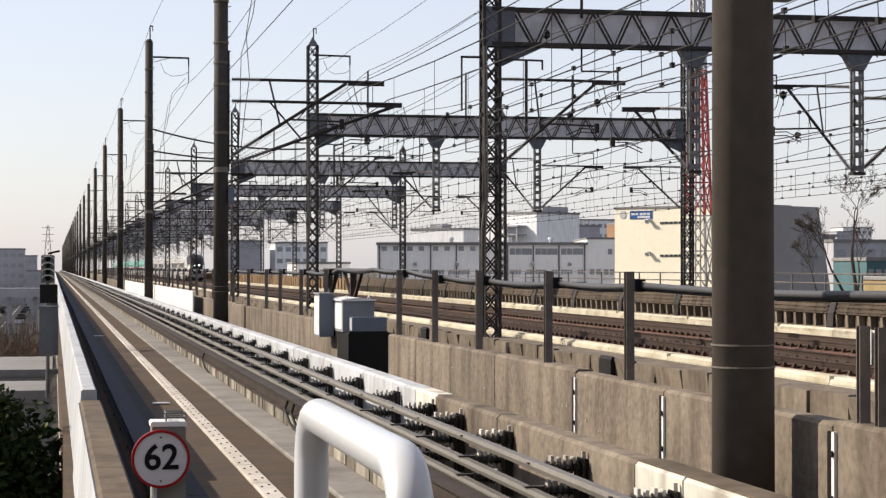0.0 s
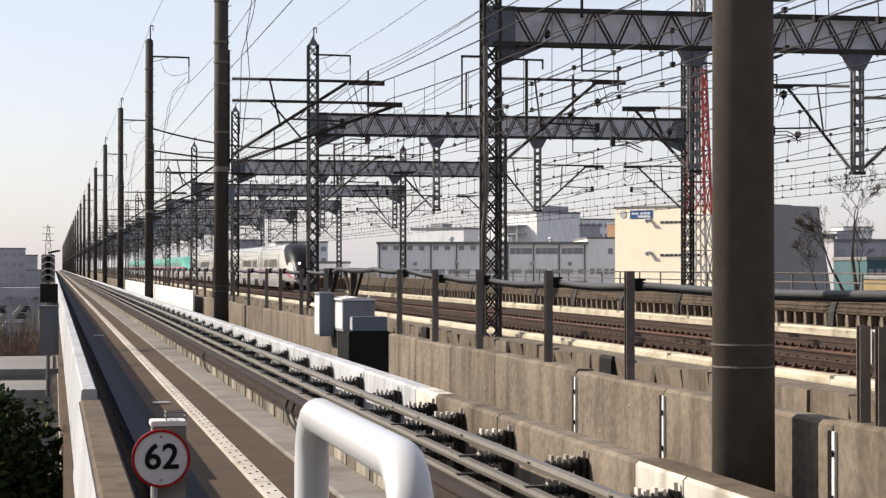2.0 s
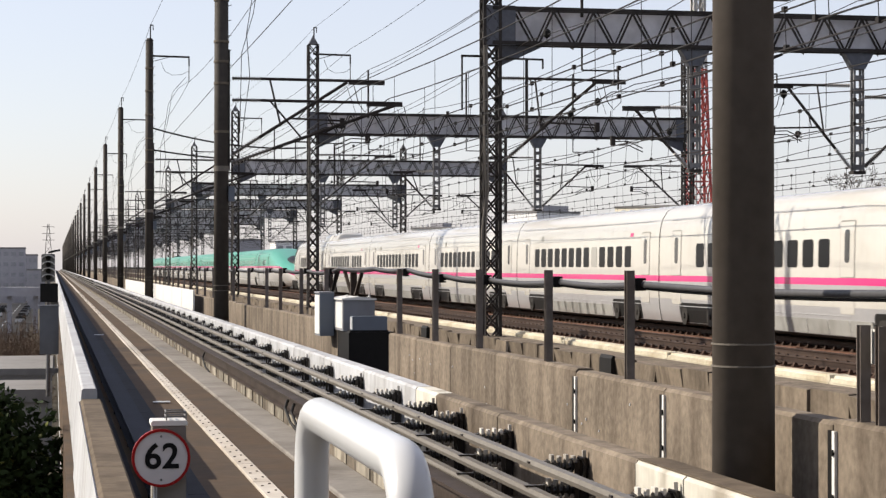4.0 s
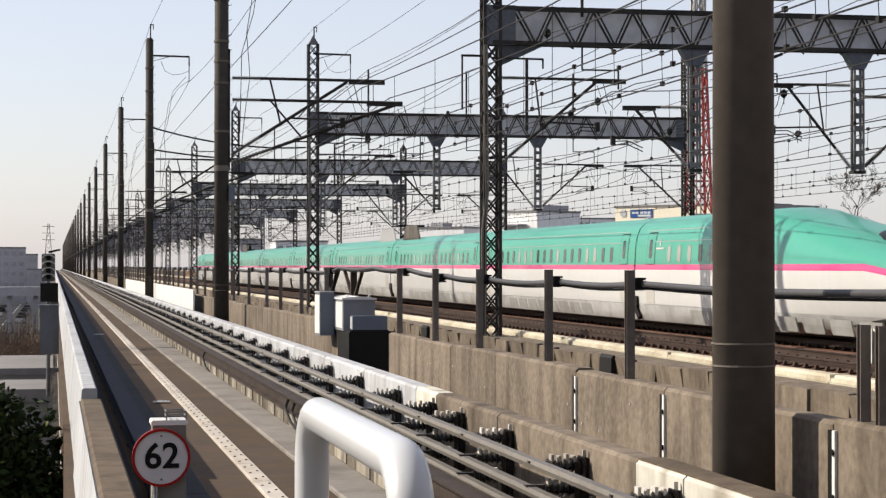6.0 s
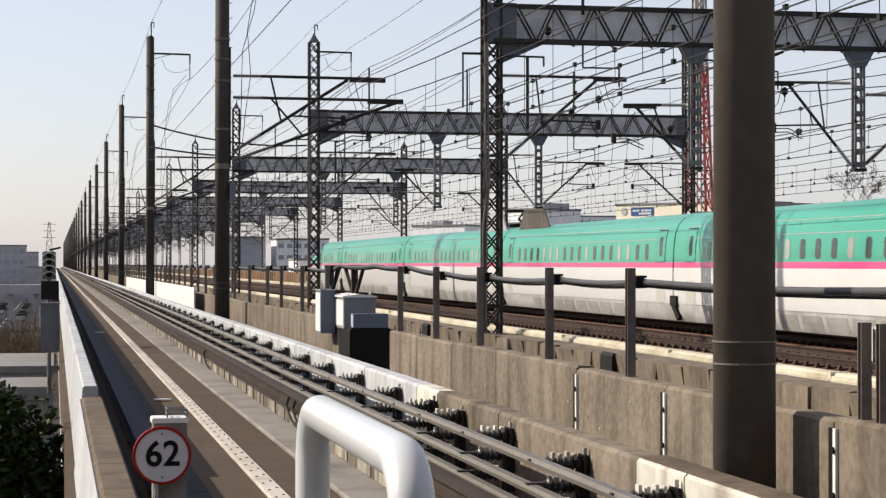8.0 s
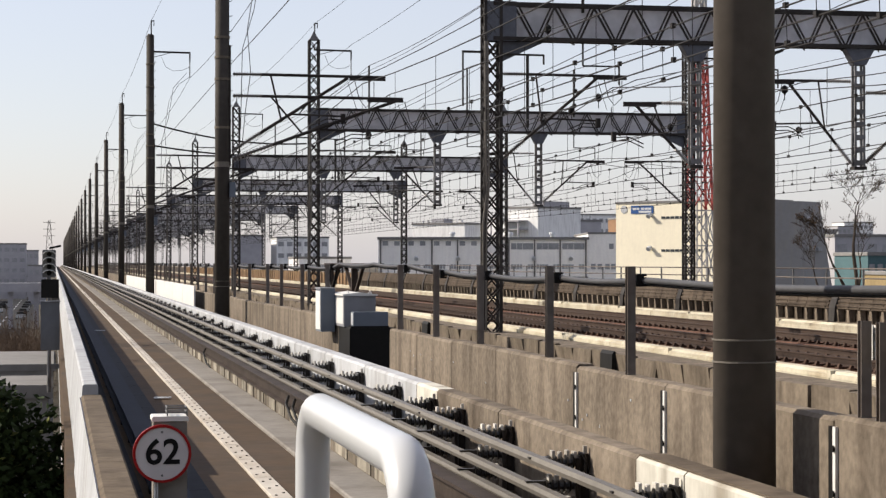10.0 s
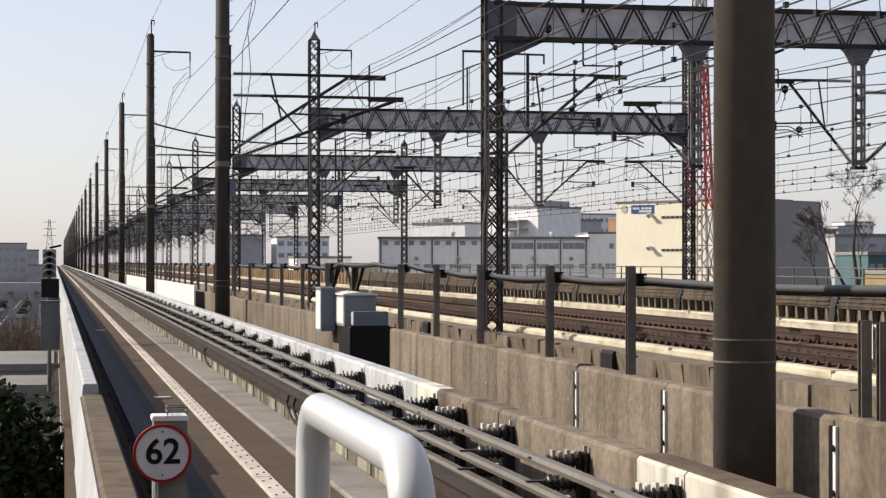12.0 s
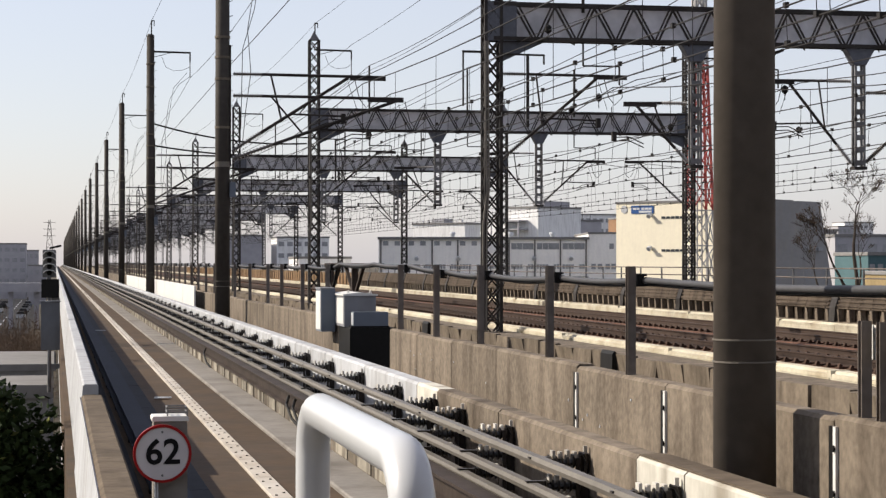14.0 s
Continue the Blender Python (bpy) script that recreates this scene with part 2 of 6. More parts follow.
def guideway():
    deck = Shape().box(0.14, 4.75, 5.2, 1200, -2.0, GUIDE_FLOOR)
    solid("guideway_deck", deck, RUNWAY, "brown concrete running surface of the guideway", "guideway", "structure")
    solid("guideway_strip", Shape().slab(2.96, 3.495, 5.2, 1200, GUIDE_FLOOR + 0.001, GUIDE_FLOOR + 0.05), STRIP, "pale grey concrete strip along the running surface", "strip", "structure")
    solid("guideway_ledge", Shape().box(3.5, 4.19, 5.2, 1200, GUIDE_FLOOR + 0.001, -0.22), LEDGE, "dirty streaked concrete ledge below the guide beam", "ledge", "structure")


guideway()


# ---- guideway ----
def guideway_parts():
    left = thing("parapet_near", "weathered brown concrete parapet beside the guideway", "parapet")
    tagged(left, kind="structure")
    part("parapet_block", Shape().prism([(0.3, -2.0), (0.56, -2.0), (0.56, 0.4), (0.53, 0.45), (0.33, 0.45), (0.3, 0.42)], 5.2, 15.4), CONCRETE_TOP, left)
    part("parapet_block", Shape().prism([(0.3, -2.0), (0.56, -2.0), (0.56, 0.4), (0.53, 0.45), (0.33, 0.45), (0.3, 0.42)], 15.42, 23.28), CONCRETE_TOP, left)
    part("painted_face", Shape().prism([(0.12, -1.95), (0.298, -1.95), (0.298, 0.42), (0.285, 0.43)], 5.2, 23.28), CONCRETE_PALE, left, "white painted outer face")
    far = thing("parapet_far", "white painted concrete parapet along the guideway", "parapet")
    tagged(far, kind="structure")
    y = 23.3
    panel = Shape().prism([(0.13, -1.95), (0.5, -1.95), (0.5, 0.54), (0.48, 0.57), (0.34, 0.57), (0.32, 0.55)], 0, 19.97).mesh("parapet_panel", CONCRETE_PALE)
    while y < 1180:
        part("parapet_panel", panel, CONCRETE_PALE, far, at=(0, y, 0))
        y += 20
    # centre plate, bolted down in lengths
    centre = thing("centre_rail", "white bolted steel rail in the middle of the guideway", "rail")
    plate = Shape().slab(-0.105, 0.105, 0, 1.97, 0, 0.035, 0.008)
    for j in range(3):
        for sx in (-0.05, 0.05):
            plate.tube((sx, 0.3 + j * 0.65 + 2 * sx, 0.03), (sx, 0.3 + j * 0.65 + 2 * sx, 0.045), 0.015, 6, k=1)
    pale = material("white_rail_paint", (0.95, 0.88, 0.77), 0.6, 0, 0.1, 9, 0.1, (0.7, 0.6, 0.48), 0, 0.06)
    plate = plate.mesh("rail_plate", pale, RUST)
    for i in range(90):
        part("rail_plate", plate, pale, centre, at=(2.3, 8 + i * 2.0, GUIDE_FLOOR + 0.002))
    part("rail_length", Shape().slab(2.195, 2.405, 188.1, 1190, GUIDE_FLOOR + 0.002, GUIDE_FLOOR + 0.037), pale, centre)
    # dark sheets laid where the parapet shades the floor beside the guide beam
    shade_dark = material("dark_shade_sheet", (0.03, 0.033, 0.045), 0.8, 0, 0.3, 5, 0.1)
    covers = thing("cover_plates", "dark sheets for the shade beside the guide beam", "cover plate")
    cover = Shape().slab(0, 0.42, 0, 2.98, 0, 0.02, 0.005).mesh("cover_plate", shade_dark)
    gap = Shape().slab(0, 0.34, 0, 2.98, 0, 0.02, 0.005).mesh("cover_plate", shade_dark)
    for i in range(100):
        part("cover_plate", cover, shade_dark, covers, at=(1.2, 6 + 3 * i, GUIDE_FLOOR + 0.002))
        part("cover_plate", gap, shade_dark, covers, at=(0.57, 6 + 3 * i, GUIDE_FLOOR + 0.002))
    part("cover_length", Shape().box(1.2, 1.62, 306, 1190, GUIDE_FLOOR + 0.002, GUIDE_FLOOR + 0.02), shade_dark, covers)
    # guide beams; the left one's blue-black is skylit shade put into its colour
    for name, x0, x1, z1, mat in (("guide_beam_left", 0.93, 1.19, -0.05, material("blue_black_shade_beam", (0.035, 0.042, 0.065), 0.8, 0.0, 0.2, 6, 0.05)), ("guide_beam_right", 3.44, 3.63, 0.05, RUST)):
        z0 = -0.28 if x0 < 2 else -0.19
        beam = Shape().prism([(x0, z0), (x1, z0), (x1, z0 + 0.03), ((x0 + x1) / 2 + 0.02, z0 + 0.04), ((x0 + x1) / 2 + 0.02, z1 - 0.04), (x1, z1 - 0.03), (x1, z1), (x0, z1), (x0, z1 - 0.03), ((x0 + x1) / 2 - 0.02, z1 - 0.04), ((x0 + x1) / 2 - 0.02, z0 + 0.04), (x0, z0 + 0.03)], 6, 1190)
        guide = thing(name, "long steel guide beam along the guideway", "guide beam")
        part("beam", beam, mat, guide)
        foot = Shape().box(x0 + 0.05, x1 - 0.05, -0.1, 0.1, GUIDE_FLOOR if x0 < 2 else -0.22, z0).mesh("foot", BLACK)
        for i in range(60):
            part("foot", foot, BLACK, guide, at=(0, 9 + 3 * i, 0))
    pad = Shape().slab(3.485, 3.56, 0, 0.95, GUIDE_FLOOR + 0.051, -0.2, 0.01).mesh("pad", LEDGE_PALE)
    pads = thing("beam_pads", "pale concrete pads below the guide beam", "pad")
    for i in range(110):
        part("pad", pad, LEDGE_PALE, pads, at=(0, 9 + 1.62 * i + 0.2 * math.sin(i * 2.1), 0))
    # power rails on ribbed stand-off insulators
    power = thing("power_rails", "three grey power rails on ribbed black insulators", "power rail")
    for z in (0.43, 0.2, 0.02):
        s = Shape().prism([(3.72, z - 0.035), (3.79, z - 0.035), (3.79, z - 0.01), (3.765, z), (3.79, z + 0.01), (3.79, z + 0.035), (3.72, z + 0.035), (3.71, z)], 6, 1190)
        part("rail", s, ALU, power)
    fin_pale = material("pale_insulator_fin", (1.1, 1.05, 0.95), 0.45, 0, 0.2, 20, 0, (0.4, 0.36, 0.3))
    fin_dark = material("dark_glazed_insulator", (0.06, 0.052, 0.045), 0.3, 0, 0.3, 20, 0)
    # each support: a back plate and, at every rail, a ribbed insulator with a claw over the rail
    spots = [7.9, 10.3, 12.8, 15.15, 17.75, 19.95, 21.5, 23.75, 26.75, 29.7] + [32.6 + 2.85 * i for i in range(400)]
    back = Shape().box(4.12, 4.19, -0.03, 0.03, -0.12, 0.47).box(4.07, 4.1, -0.075, -0.052, -0.1, 0.44).box(4.05, 4.1, -0.1, 0.1, 0.28, 0.32)
    back = back.mesh("support_plate", GALVA_DARK)
    stand = Shape().tube((3.84, 0, 0), (4.16, 0, 0), 0.03, 8)
    for i in range(6):
        x = 3.86 + i * 0.048
        stand.tube((x, 0, 0.005), (x + 0.02, 0, 0.005), 0.066 - 0.004 * (i % 2), 10, 0.052)
    stand = stand.mesh("insulator", fin_dark)
    fins = Shape()
    for i in range(4):
        x = 3.885 + i * 0.06
        fins.box(x, x + 0.024, -0.04, 0.04, 0.045, 0.1 - 0.012 * (i % 2))
    fins.box(4.15, 4.18, -0.012, 0.012, 0.02, 0.13)
    fins = fins.mesh("fin_row", fin_pale)
    claw = Shape().box(3.7, 3.8, -0.03, 0.03, 0.036, 0.05).box(3.79, 3.86, -0.03, 0.03, -0.03, 0.05)
    claw.path([(4.1, -0.04, 0.08), (4.14, -0.06, 0.07), (4.16, -0.06, 0.0), (4.15, -0.05, -0.08)], 0.016, 6)
    claw = claw.mesh("claw", fin_dark)
    rest = Shape()
    for i, y in enumerate(spots):
        if y > 1180:
            break
        if i < 70:
            part("support_plate", back, GALVA_DARK, power, at=(0, y, 0))
        for z in (0.4, 0.2, 0.02):
            if i < 70:
                one = part("insulator", stand, fin_dark, power, at=(0, y + (0.4 - z) * 0.5, z))
                part("fin_row", fins, fin_pale, one)
                part("claw", claw, fin_dark, one)
            else:
                rest.box(3.8, 4.19, y - 0.05, y + 0.05, z - 0.07, z + 0.07)
    tagged(part("far_brackets", rest, GALVA_DARK, power), kind="stuff")
    for y in (28.6, 29.4, 46.0):
        part("loose_cable", Shape().path([(3.46, y, -0.02), (3.4, y - 0.2, -0.12), (3.42, y - 0.7, -0.3), (3.48, y - 1.2, -0.4)], 0.022, 6), BLACK, power)
    # low wall behind the power rails
    low = thing("low_wall", "low concrete wall behind the power rails", "wall")
    tagged(low, kind="structure")
    outline = [(4.2, -1.9), (4.42, -1.9), (4.42, 0.56), (4.4, 0.58), (4.23, 0.58), (4.2, 0.55)]
    for y0, y1, mat, name in ((6, 12.72, CONCRETE_CREAM, "pale_block"), (12.75, 13.85, CONCRETE_CREAM, "pale_block"), (13.87, 18.4, CONCRETE, "block"), (18.43, 21.5, CONCRETE, "block"), (21.52, 22.75, CONCRETE_CREAM, "pale_block")):
        part(name, Shape().prism(outline, y0, y1), mat, low)
    part("stained_coping", Shape().box(4.215, 4.43, 6, 13.84, 0.581, 0.592), CONCRETE_TOP, low)
    length = Shape().prism(outline, 0, 3.97).mesh("painted_block", CONCRETE_PALE)
    for i in range(60):
        part("painted_block", length, CONCRETE_PALE, low, at=(0, 22.78 + 4 * i, 0))
    part("painted_length", Shape().prism(outline, 262.8, 1190), CONCRETE_PALE, low)
    for x0, x1, y in ((1.13, 1.75, 70.6), (1.74, 2.04, 35.3)):
        solid("floor_marker", Shape().box(x0, x1, y - 0.1, y + 0.1, GUIDE_FLOOR + 0.022, GUIDE_FLOOR + 0.04), WHITE_PAINT, "small white marker plate on the running surface", "marker")


guideway_parts()


def piers():
    s = Shape()
    for i in range(40):
        s.box(1.0, 3.8, 20 + i * 30, 21.8 + i * 30, GROUND, -2.0)
    solid("guideway_piers", s, CONCRETE_GREY, "grey concrete piers under the guideway", "pier", "structure")
    s = Shape()
    for i in range(-22, 42):
        for x in (8, 20, 34):
            s.box(x - 0.8, x + 0.8, 8 + i * 30, 9.6 + i * 30, GROUND, -1.7)
    solid("viaduct_piers", s, CONCRETE_GREY, "grey concrete piers under the high-speed viaduct", "pier", "structure")


piers()


def platform_end():
    solid("platform", Shape().slab(-3.0, 0.62, -14, 4.2, -1.2, 0.55), CONCRETE_GREY, "grey concrete end of the station platform", "platform", "structure")
    hoop = Shape()
    r, y0, y1, top = 0.1, 2.43, 3.42, 1.746
    pts = [(0.445, y0, 0.55), (0.445, y0, 1.0), (0.445, y0, top - r)]
    pts += [(0.445, y0 + r - r * math.cos(a), top - r + r * math.sin(a)) for a in [math.pi / 2 * i / 8 for i in range(1, 9)]]
    pts += [(0.445, y1 - r + r * math.sin(a), top - r + r * math.cos(a)) for a in [math.pi / 2 * i / 8 for i in range(0, 9)]]
    pts += [(0.445, y1, 1.0), (0.445, y1, 0.55)]
    hoop.path(pts, 0.0305, 20)
    rail = thing("hoop_railing", "white painted steel hoop railing on the platform end", "railing")
    part("pipe", hoop, WHITE_PAINT, rail, smooth=True)
    for y in (y0, y1):
        part("base_flange", Shape().tube((0.445, y, 0.55), (0.445, y, 0.562), 0.07, 16), WHITE_PAINT, rail)


platform_end()


def station_house():
    """Unseen plain walls and roof, added behind the platform end to block skylight from there."""
    house = thing("station_house", "unseen grey building added behind the platform to block skylight", "building")
    tagged(house, kind="structure")
    part("wall", Shape().box(-9, 12.4, -40, -39.7, GROUND, 11).box(-9, -8.7, -39.7, -5, GROUND, 11).box(12.1, 12.4, -39.7, -5, GROUND, 11).box(-9, -3.05, -5, -4.7, GROUND, 11).box(3.3, 12.4, -5, -4.7, GROUND, 11).box(-3.05, 3.3, -5, -4.7, 3.8, 11), CONCRETE_GREY, house)
    part("roof", Shape().slab(-9.6, 13.0, -40.5, -3.6, 11.001, 11.5, 0.1), ROOF_DARK, house)


ROOF_DARK = material("dark_blocker_roofing", (0.12, 0.115, 0.11), 0.85, 0, 0.15, 2, 0.1)
station_house()


def letters(text, size, m, mat, parent, name="numeral"):
    cu = bpy.data.curves.new(name, "FONT")
    cu.body, cu.size, cu.align_x, cu.align_y, cu.extrude, cu.offset = text, size, "CENTER", "CENTER", 0.001, size * 0.018
    ob = bpy.data.objects.new(name, cu)
    me = bpy.data.meshes.new_from_object(ob)
    bpy.data.objects.remove(ob)
    me.materials.append(mat)
    ob = part(name, me, mat, parent)
    ob.matrix_basis = m
    return ob


def speed_sign():
    sign = thing("speed_sign", "round white speed sign with red rim reading 62", "sign", at=(0.705, 13.2, 0))
    # the post's grey stands in for shade on its front
    part("post", Shape().slab(-0.055, 0.17, 0.06, 0.3, GUIDE_FLOOR, 0.93, 0.01), STRIP, sign, "box post, grey with its shade painted in")
    part("lid", Shape().slab(-0.065, 0.18, 0.05, 0.31, 0.932, 0.965, 0.01), CABINET, sign)
    part("disc", Shape().tube((0, 0.03, 0.72), (0, 0.0, 0.72), 0.186, 48), SIGN_FACE, sign)
    rim = Shape()
    ring = [(math.cos(2 * math.pi * i / 64), math.sin(2 * math.pi * i / 64)) for i in range(64)]
    for r in (0.176, 0.194):
        rim.v += [(r * c, -0.006, 0.72 + r * s) for c, s in ring]
    for r in (0.176, 0.194):
        rim.v += [(r * c, 0.034, 0.72 + r * s) for c, s in ring]
    for i in range(64):
        j = (i + 1) % 64
        rim.f += [(i, j, 64 + j, 64 + i), (64 + i, 64 + j, 192 + j, 192 + i), (128 + i, 192 + i, 192 + j, 128 + j), (i, 128 + i, 128 + j, j)]
    rim.k = [0] * len(rim.f)
    part("rim", rim, SPIRAL, sign, "red rim")
    letters("62", 0.235, pose(0.004, -0.003, 0.725, 90, 0, 0), SIGN_INK, sign)
    for z in (0.575, 0.865):
        part("bolt", Shape().tube((0, -0.006, z), (0, 0.0, z), 0.008, 8), GALVA, sign)
    for x in (-0.045, -0.03):
        part("clamp_strip", Shape().box(x - 0.005, x + 0.005, 0.02, 0.055, 0.0, 0.55), WHITE_PAINT, sign)
    cage = Shape()
    for z in (0.99, 1.02):
        cage.path([(0.04, 0.08, z), (0.17, 0.08, z), (0.17, 0.28, z), (0.04, 0.28, z), (0.04, 0.08, z)], 0.006, 5)
    for x, y in ((0.04, 0.08), (0.17, 0.08), (0.17, 0.28), (0.04, 0.28)):
        cage.tube((x, y, 0.96), (x, y, 1.02), 0.005, 5)
    part("wire_cage", cage, GALVA, sign)


speed_sign()


# ---- wall, fence and cabinets along the viaduct ----
def edge_wall():
    wall = thing("wall_viaduct", "stained brown concrete panel wall of the viaduct", "wall")
    tagged(wall, kind="structure")
    cuts = [5.0, 8.0, 10.8, 13.5, 17.55, 20.7, 24.7, 27.6, 30.35, 32.9, None, 39.0, 41.2, 43.2, 45.2, 47.2]
    cuts += [47.2 + 3.6 * i for i in range(1, 60)]
    for a, b in zip(cuts, cuts[1:]):
        if a is None or b is None:
            continue
        top = 0.875 + 0.012 * math.sin(a * 3.1)
        part("wall_panel", Shape().prism([(5.6, -0.7), (5.82, -0.7), (5.82, top - 0.03), (5.79, top), (5.63, top), (5.6, top - 0.03)], a + 0.012, b - 0.012), CONCRETE, wall)
    part("wall_length", Shape().box(5.6, 5.82, cuts[-1], 1190, -0.7, 0.88), CONCRETE, wall)
    for y in (13.5, 17.57, 20.72):
        strip = part("joint_strip", Shape().box(5.575, 5.598, y - 0.08, y - 0.03, -0.5, 0.8), CABINET, wall, "white joint strip with bolts")
        for i in range(4):
            part("bolt", Shape().tube((5.56, y - 0.055, -0.35 + i * 0.33), (5.58, y - 0.055, -0.35 + i * 0.33), 0.026, 6), BLACK, strip)
        part("joint_gap", Shape().box(5.58, 5.598, y - 0.015, y + 0.06, -0.5, 0.8), BLACK, wall)
    hatch = Shape()
    rng = random.Random(4)
    for i in range(34):
        y, z = rng.uniform(15, 32), rng.uniform(-0.2, 0.7)
        hatch.box(5.592, 5.602, y - 0.012, y + 0.012, z - 0.012, z + 0.012)
    tagged(part("pale_plugs", hatch, CONCRETE_PALE, wall), kind="stuff")
    # pale boards further along
    board = Shape().slab(5.2, 5.26, 0, 6.8, -0.3, 1.1, 0.01).mesh("pale_board", CABINET)
    for i, y in enumerate((75, 81.9, 88.8, 95.7, 102.6, 112, 119, 126, 133, 140)):
        part("pale_board", board, CABINET, wall, at=(0, y, 0 if i < 5 else -0.04))
    # trough wall on the deck
    trough = thing("trough_wall", "row of grey concrete trough panels on the deck", "wall")
    tagged(trough, kind="structure")
    for i in range(84):
        y = 18 + i * 1.75
        lean = 0.05 * math.sin(i * 2.3)
        sink = 0.03 * math.sin(i * 4.7)
        part("trough_panel", Shape().prism([(12.82 + lean, -0.62), (12.95, -0.62), (12.95, -0.13 + sink), (12.9 + lean * 0.3, -0.12 + sink), (12.79 - lean * 0.6, -0.13 + sink)], y + 0.03 + 0.07 * math.sin(i * 5.1), y + 1.66 + 0.05 * math.sin(i * 3.3)), TROUGH, trough)
    # dark blocks drawn for a black gap and a shadow-like shape at the trough
    hood = [(12.68, -0.62), (12.8, -0.62), (12.8, -0.12), (12.74, -0.06), (12.69, -0.14)]
    for y in (67.28, 44.33):
        solid("cable_hood", Shape().prism(hood, y - 0.55, y + 0.45), BLACK, "dark rounded block at a black gap by the trough wall", "cable hood", group="cable hoods")
    part("trough_length", Shape().box(12.85, 12.95, 165, 1190, -0.62, -0.12), CONCRETE, trough)
    part("trough_top", Shape().box(12.96, 14.38, -100, 1190, -0.619, -0.22), CONCRETE, trough)


edge_wall()

POSTS = [19.0, 22.3, 26.1, 29.25, 32.4, 41.4, 45.7, 50.0, 53.3, 58.3, 63.3] + [67.4 + 4.1 * i for i in range(40)]


def fence():
    post = Shape()
    post.box(-0.042, 0.042, -0.045, -0.035, 0, 1.1).box(-0.042, 0.042, 0.035, 0.045, 0, 1.1).box(-0.006, 0.006, -0.039, 0.039, 0, 1.1)
    post = post.mesh("post", POST_STEEL)
    clamp = Shape().box(-0.01, 0.06, -0.04, 0.04, -0.065, 0.065)
    for z in (-0.05, -0.015, 0.02, 0.052):
        clamp.box(0.06, 0.09, -0.04, 0.04, z - 0.012, z + 0.012)
    clamp = clamp.mesh("clamp", BLACK)
    fence_line = thing("fence", "grey steel posts carrying a thick cable pipe", "fence")
    for y in POSTS:
        part("post", post, POST_STEEL, fence_line, at=(5.7, y, 0.86))
        part("clamp", clamp, BLACK, fence_line, at=(5.77, y, 1.82 if y < 30 else 1.9))
    pts = []
    stops = [(5.0, 1.78), (12.0, 1.82)] + [(y, 1.82 if y < 29 else 1.86 if y < 30 else 1.95) for y in POSTS[:5]] + [(36.0, 1.97), (40.5, 1.97)] + [(y, 1.9) for y in POSTS[5:]]
    for (a, za), (b, zb) in zip(stops, stops[1:]):
        for i in range(6):
            u = i / 6
            pts.append((5.84, a + (b - a) * u, za + (zb - za) * u - 0.035 * math.sin(math.pi * u) * min(1, (b - a) / 4)))
    pts.append((5.84, stops[-1][0], stops[-1][1]))
    part("cable_pipe", Shape().path(pts, 0.032, 10), PIPE, fence_line, "grey ribbed cable pipe", smooth=True)
    part("thin_cable", Shape().path([(x + 0.03, y, z - 0.045) for x, y, z in pts], 0.014, 6), BLACK, fence_line, smooth=True)
    for y in (12.86, 13.18):
        part("short_post", Shape().box(5.66, 5.74, y - 0.035, y - 0.025, 0.86, 1.58).box(5.66, 5.74, y + 0.025, y + 0.035, 0.86, 1.58).box(5.695, 5.705, y - 0.026, y + 0.026, 0.86, 1.58), POST_STEEL, fence_line)
    part("sign_board", Shape().box(5.77, 5.78, 12.7, 13.3, 1.3, 1.55), CABINET, fence_line)
    gantry = thing("cable_portal", "rusty brown steel frame carrying cables over the wall", "steel frame")
    for y in (44.2, 48.1):
        part("post", Shape().box(6.64, 6.78, y - 0.07, y + 0.07, -0.62, 1.9), RUST, gantry)
    part("beam", Shape().box(6.6, 6.82, 40.8, 48.5, 1.901, 1.98), RUST, gantry)
    for a, b in ((47.9, 46.6), (44.4, 45.6), (44.0, 42.9)):
        part("brace", Shape().bar((6.71, a, 1.3), (6.71, b, 1.9), 0.07), RUST, gantry)
    part("cable_coil", Shape().path([(6.62, 47.6, 1.9), (6.58, 47.4, 1.5), (6.6, 47.0, 1.35), (6.6, 46.6, 1.6), (6.62, 46.4, 1.9)], 0.03, 6), BLACK, gantry)


fence()


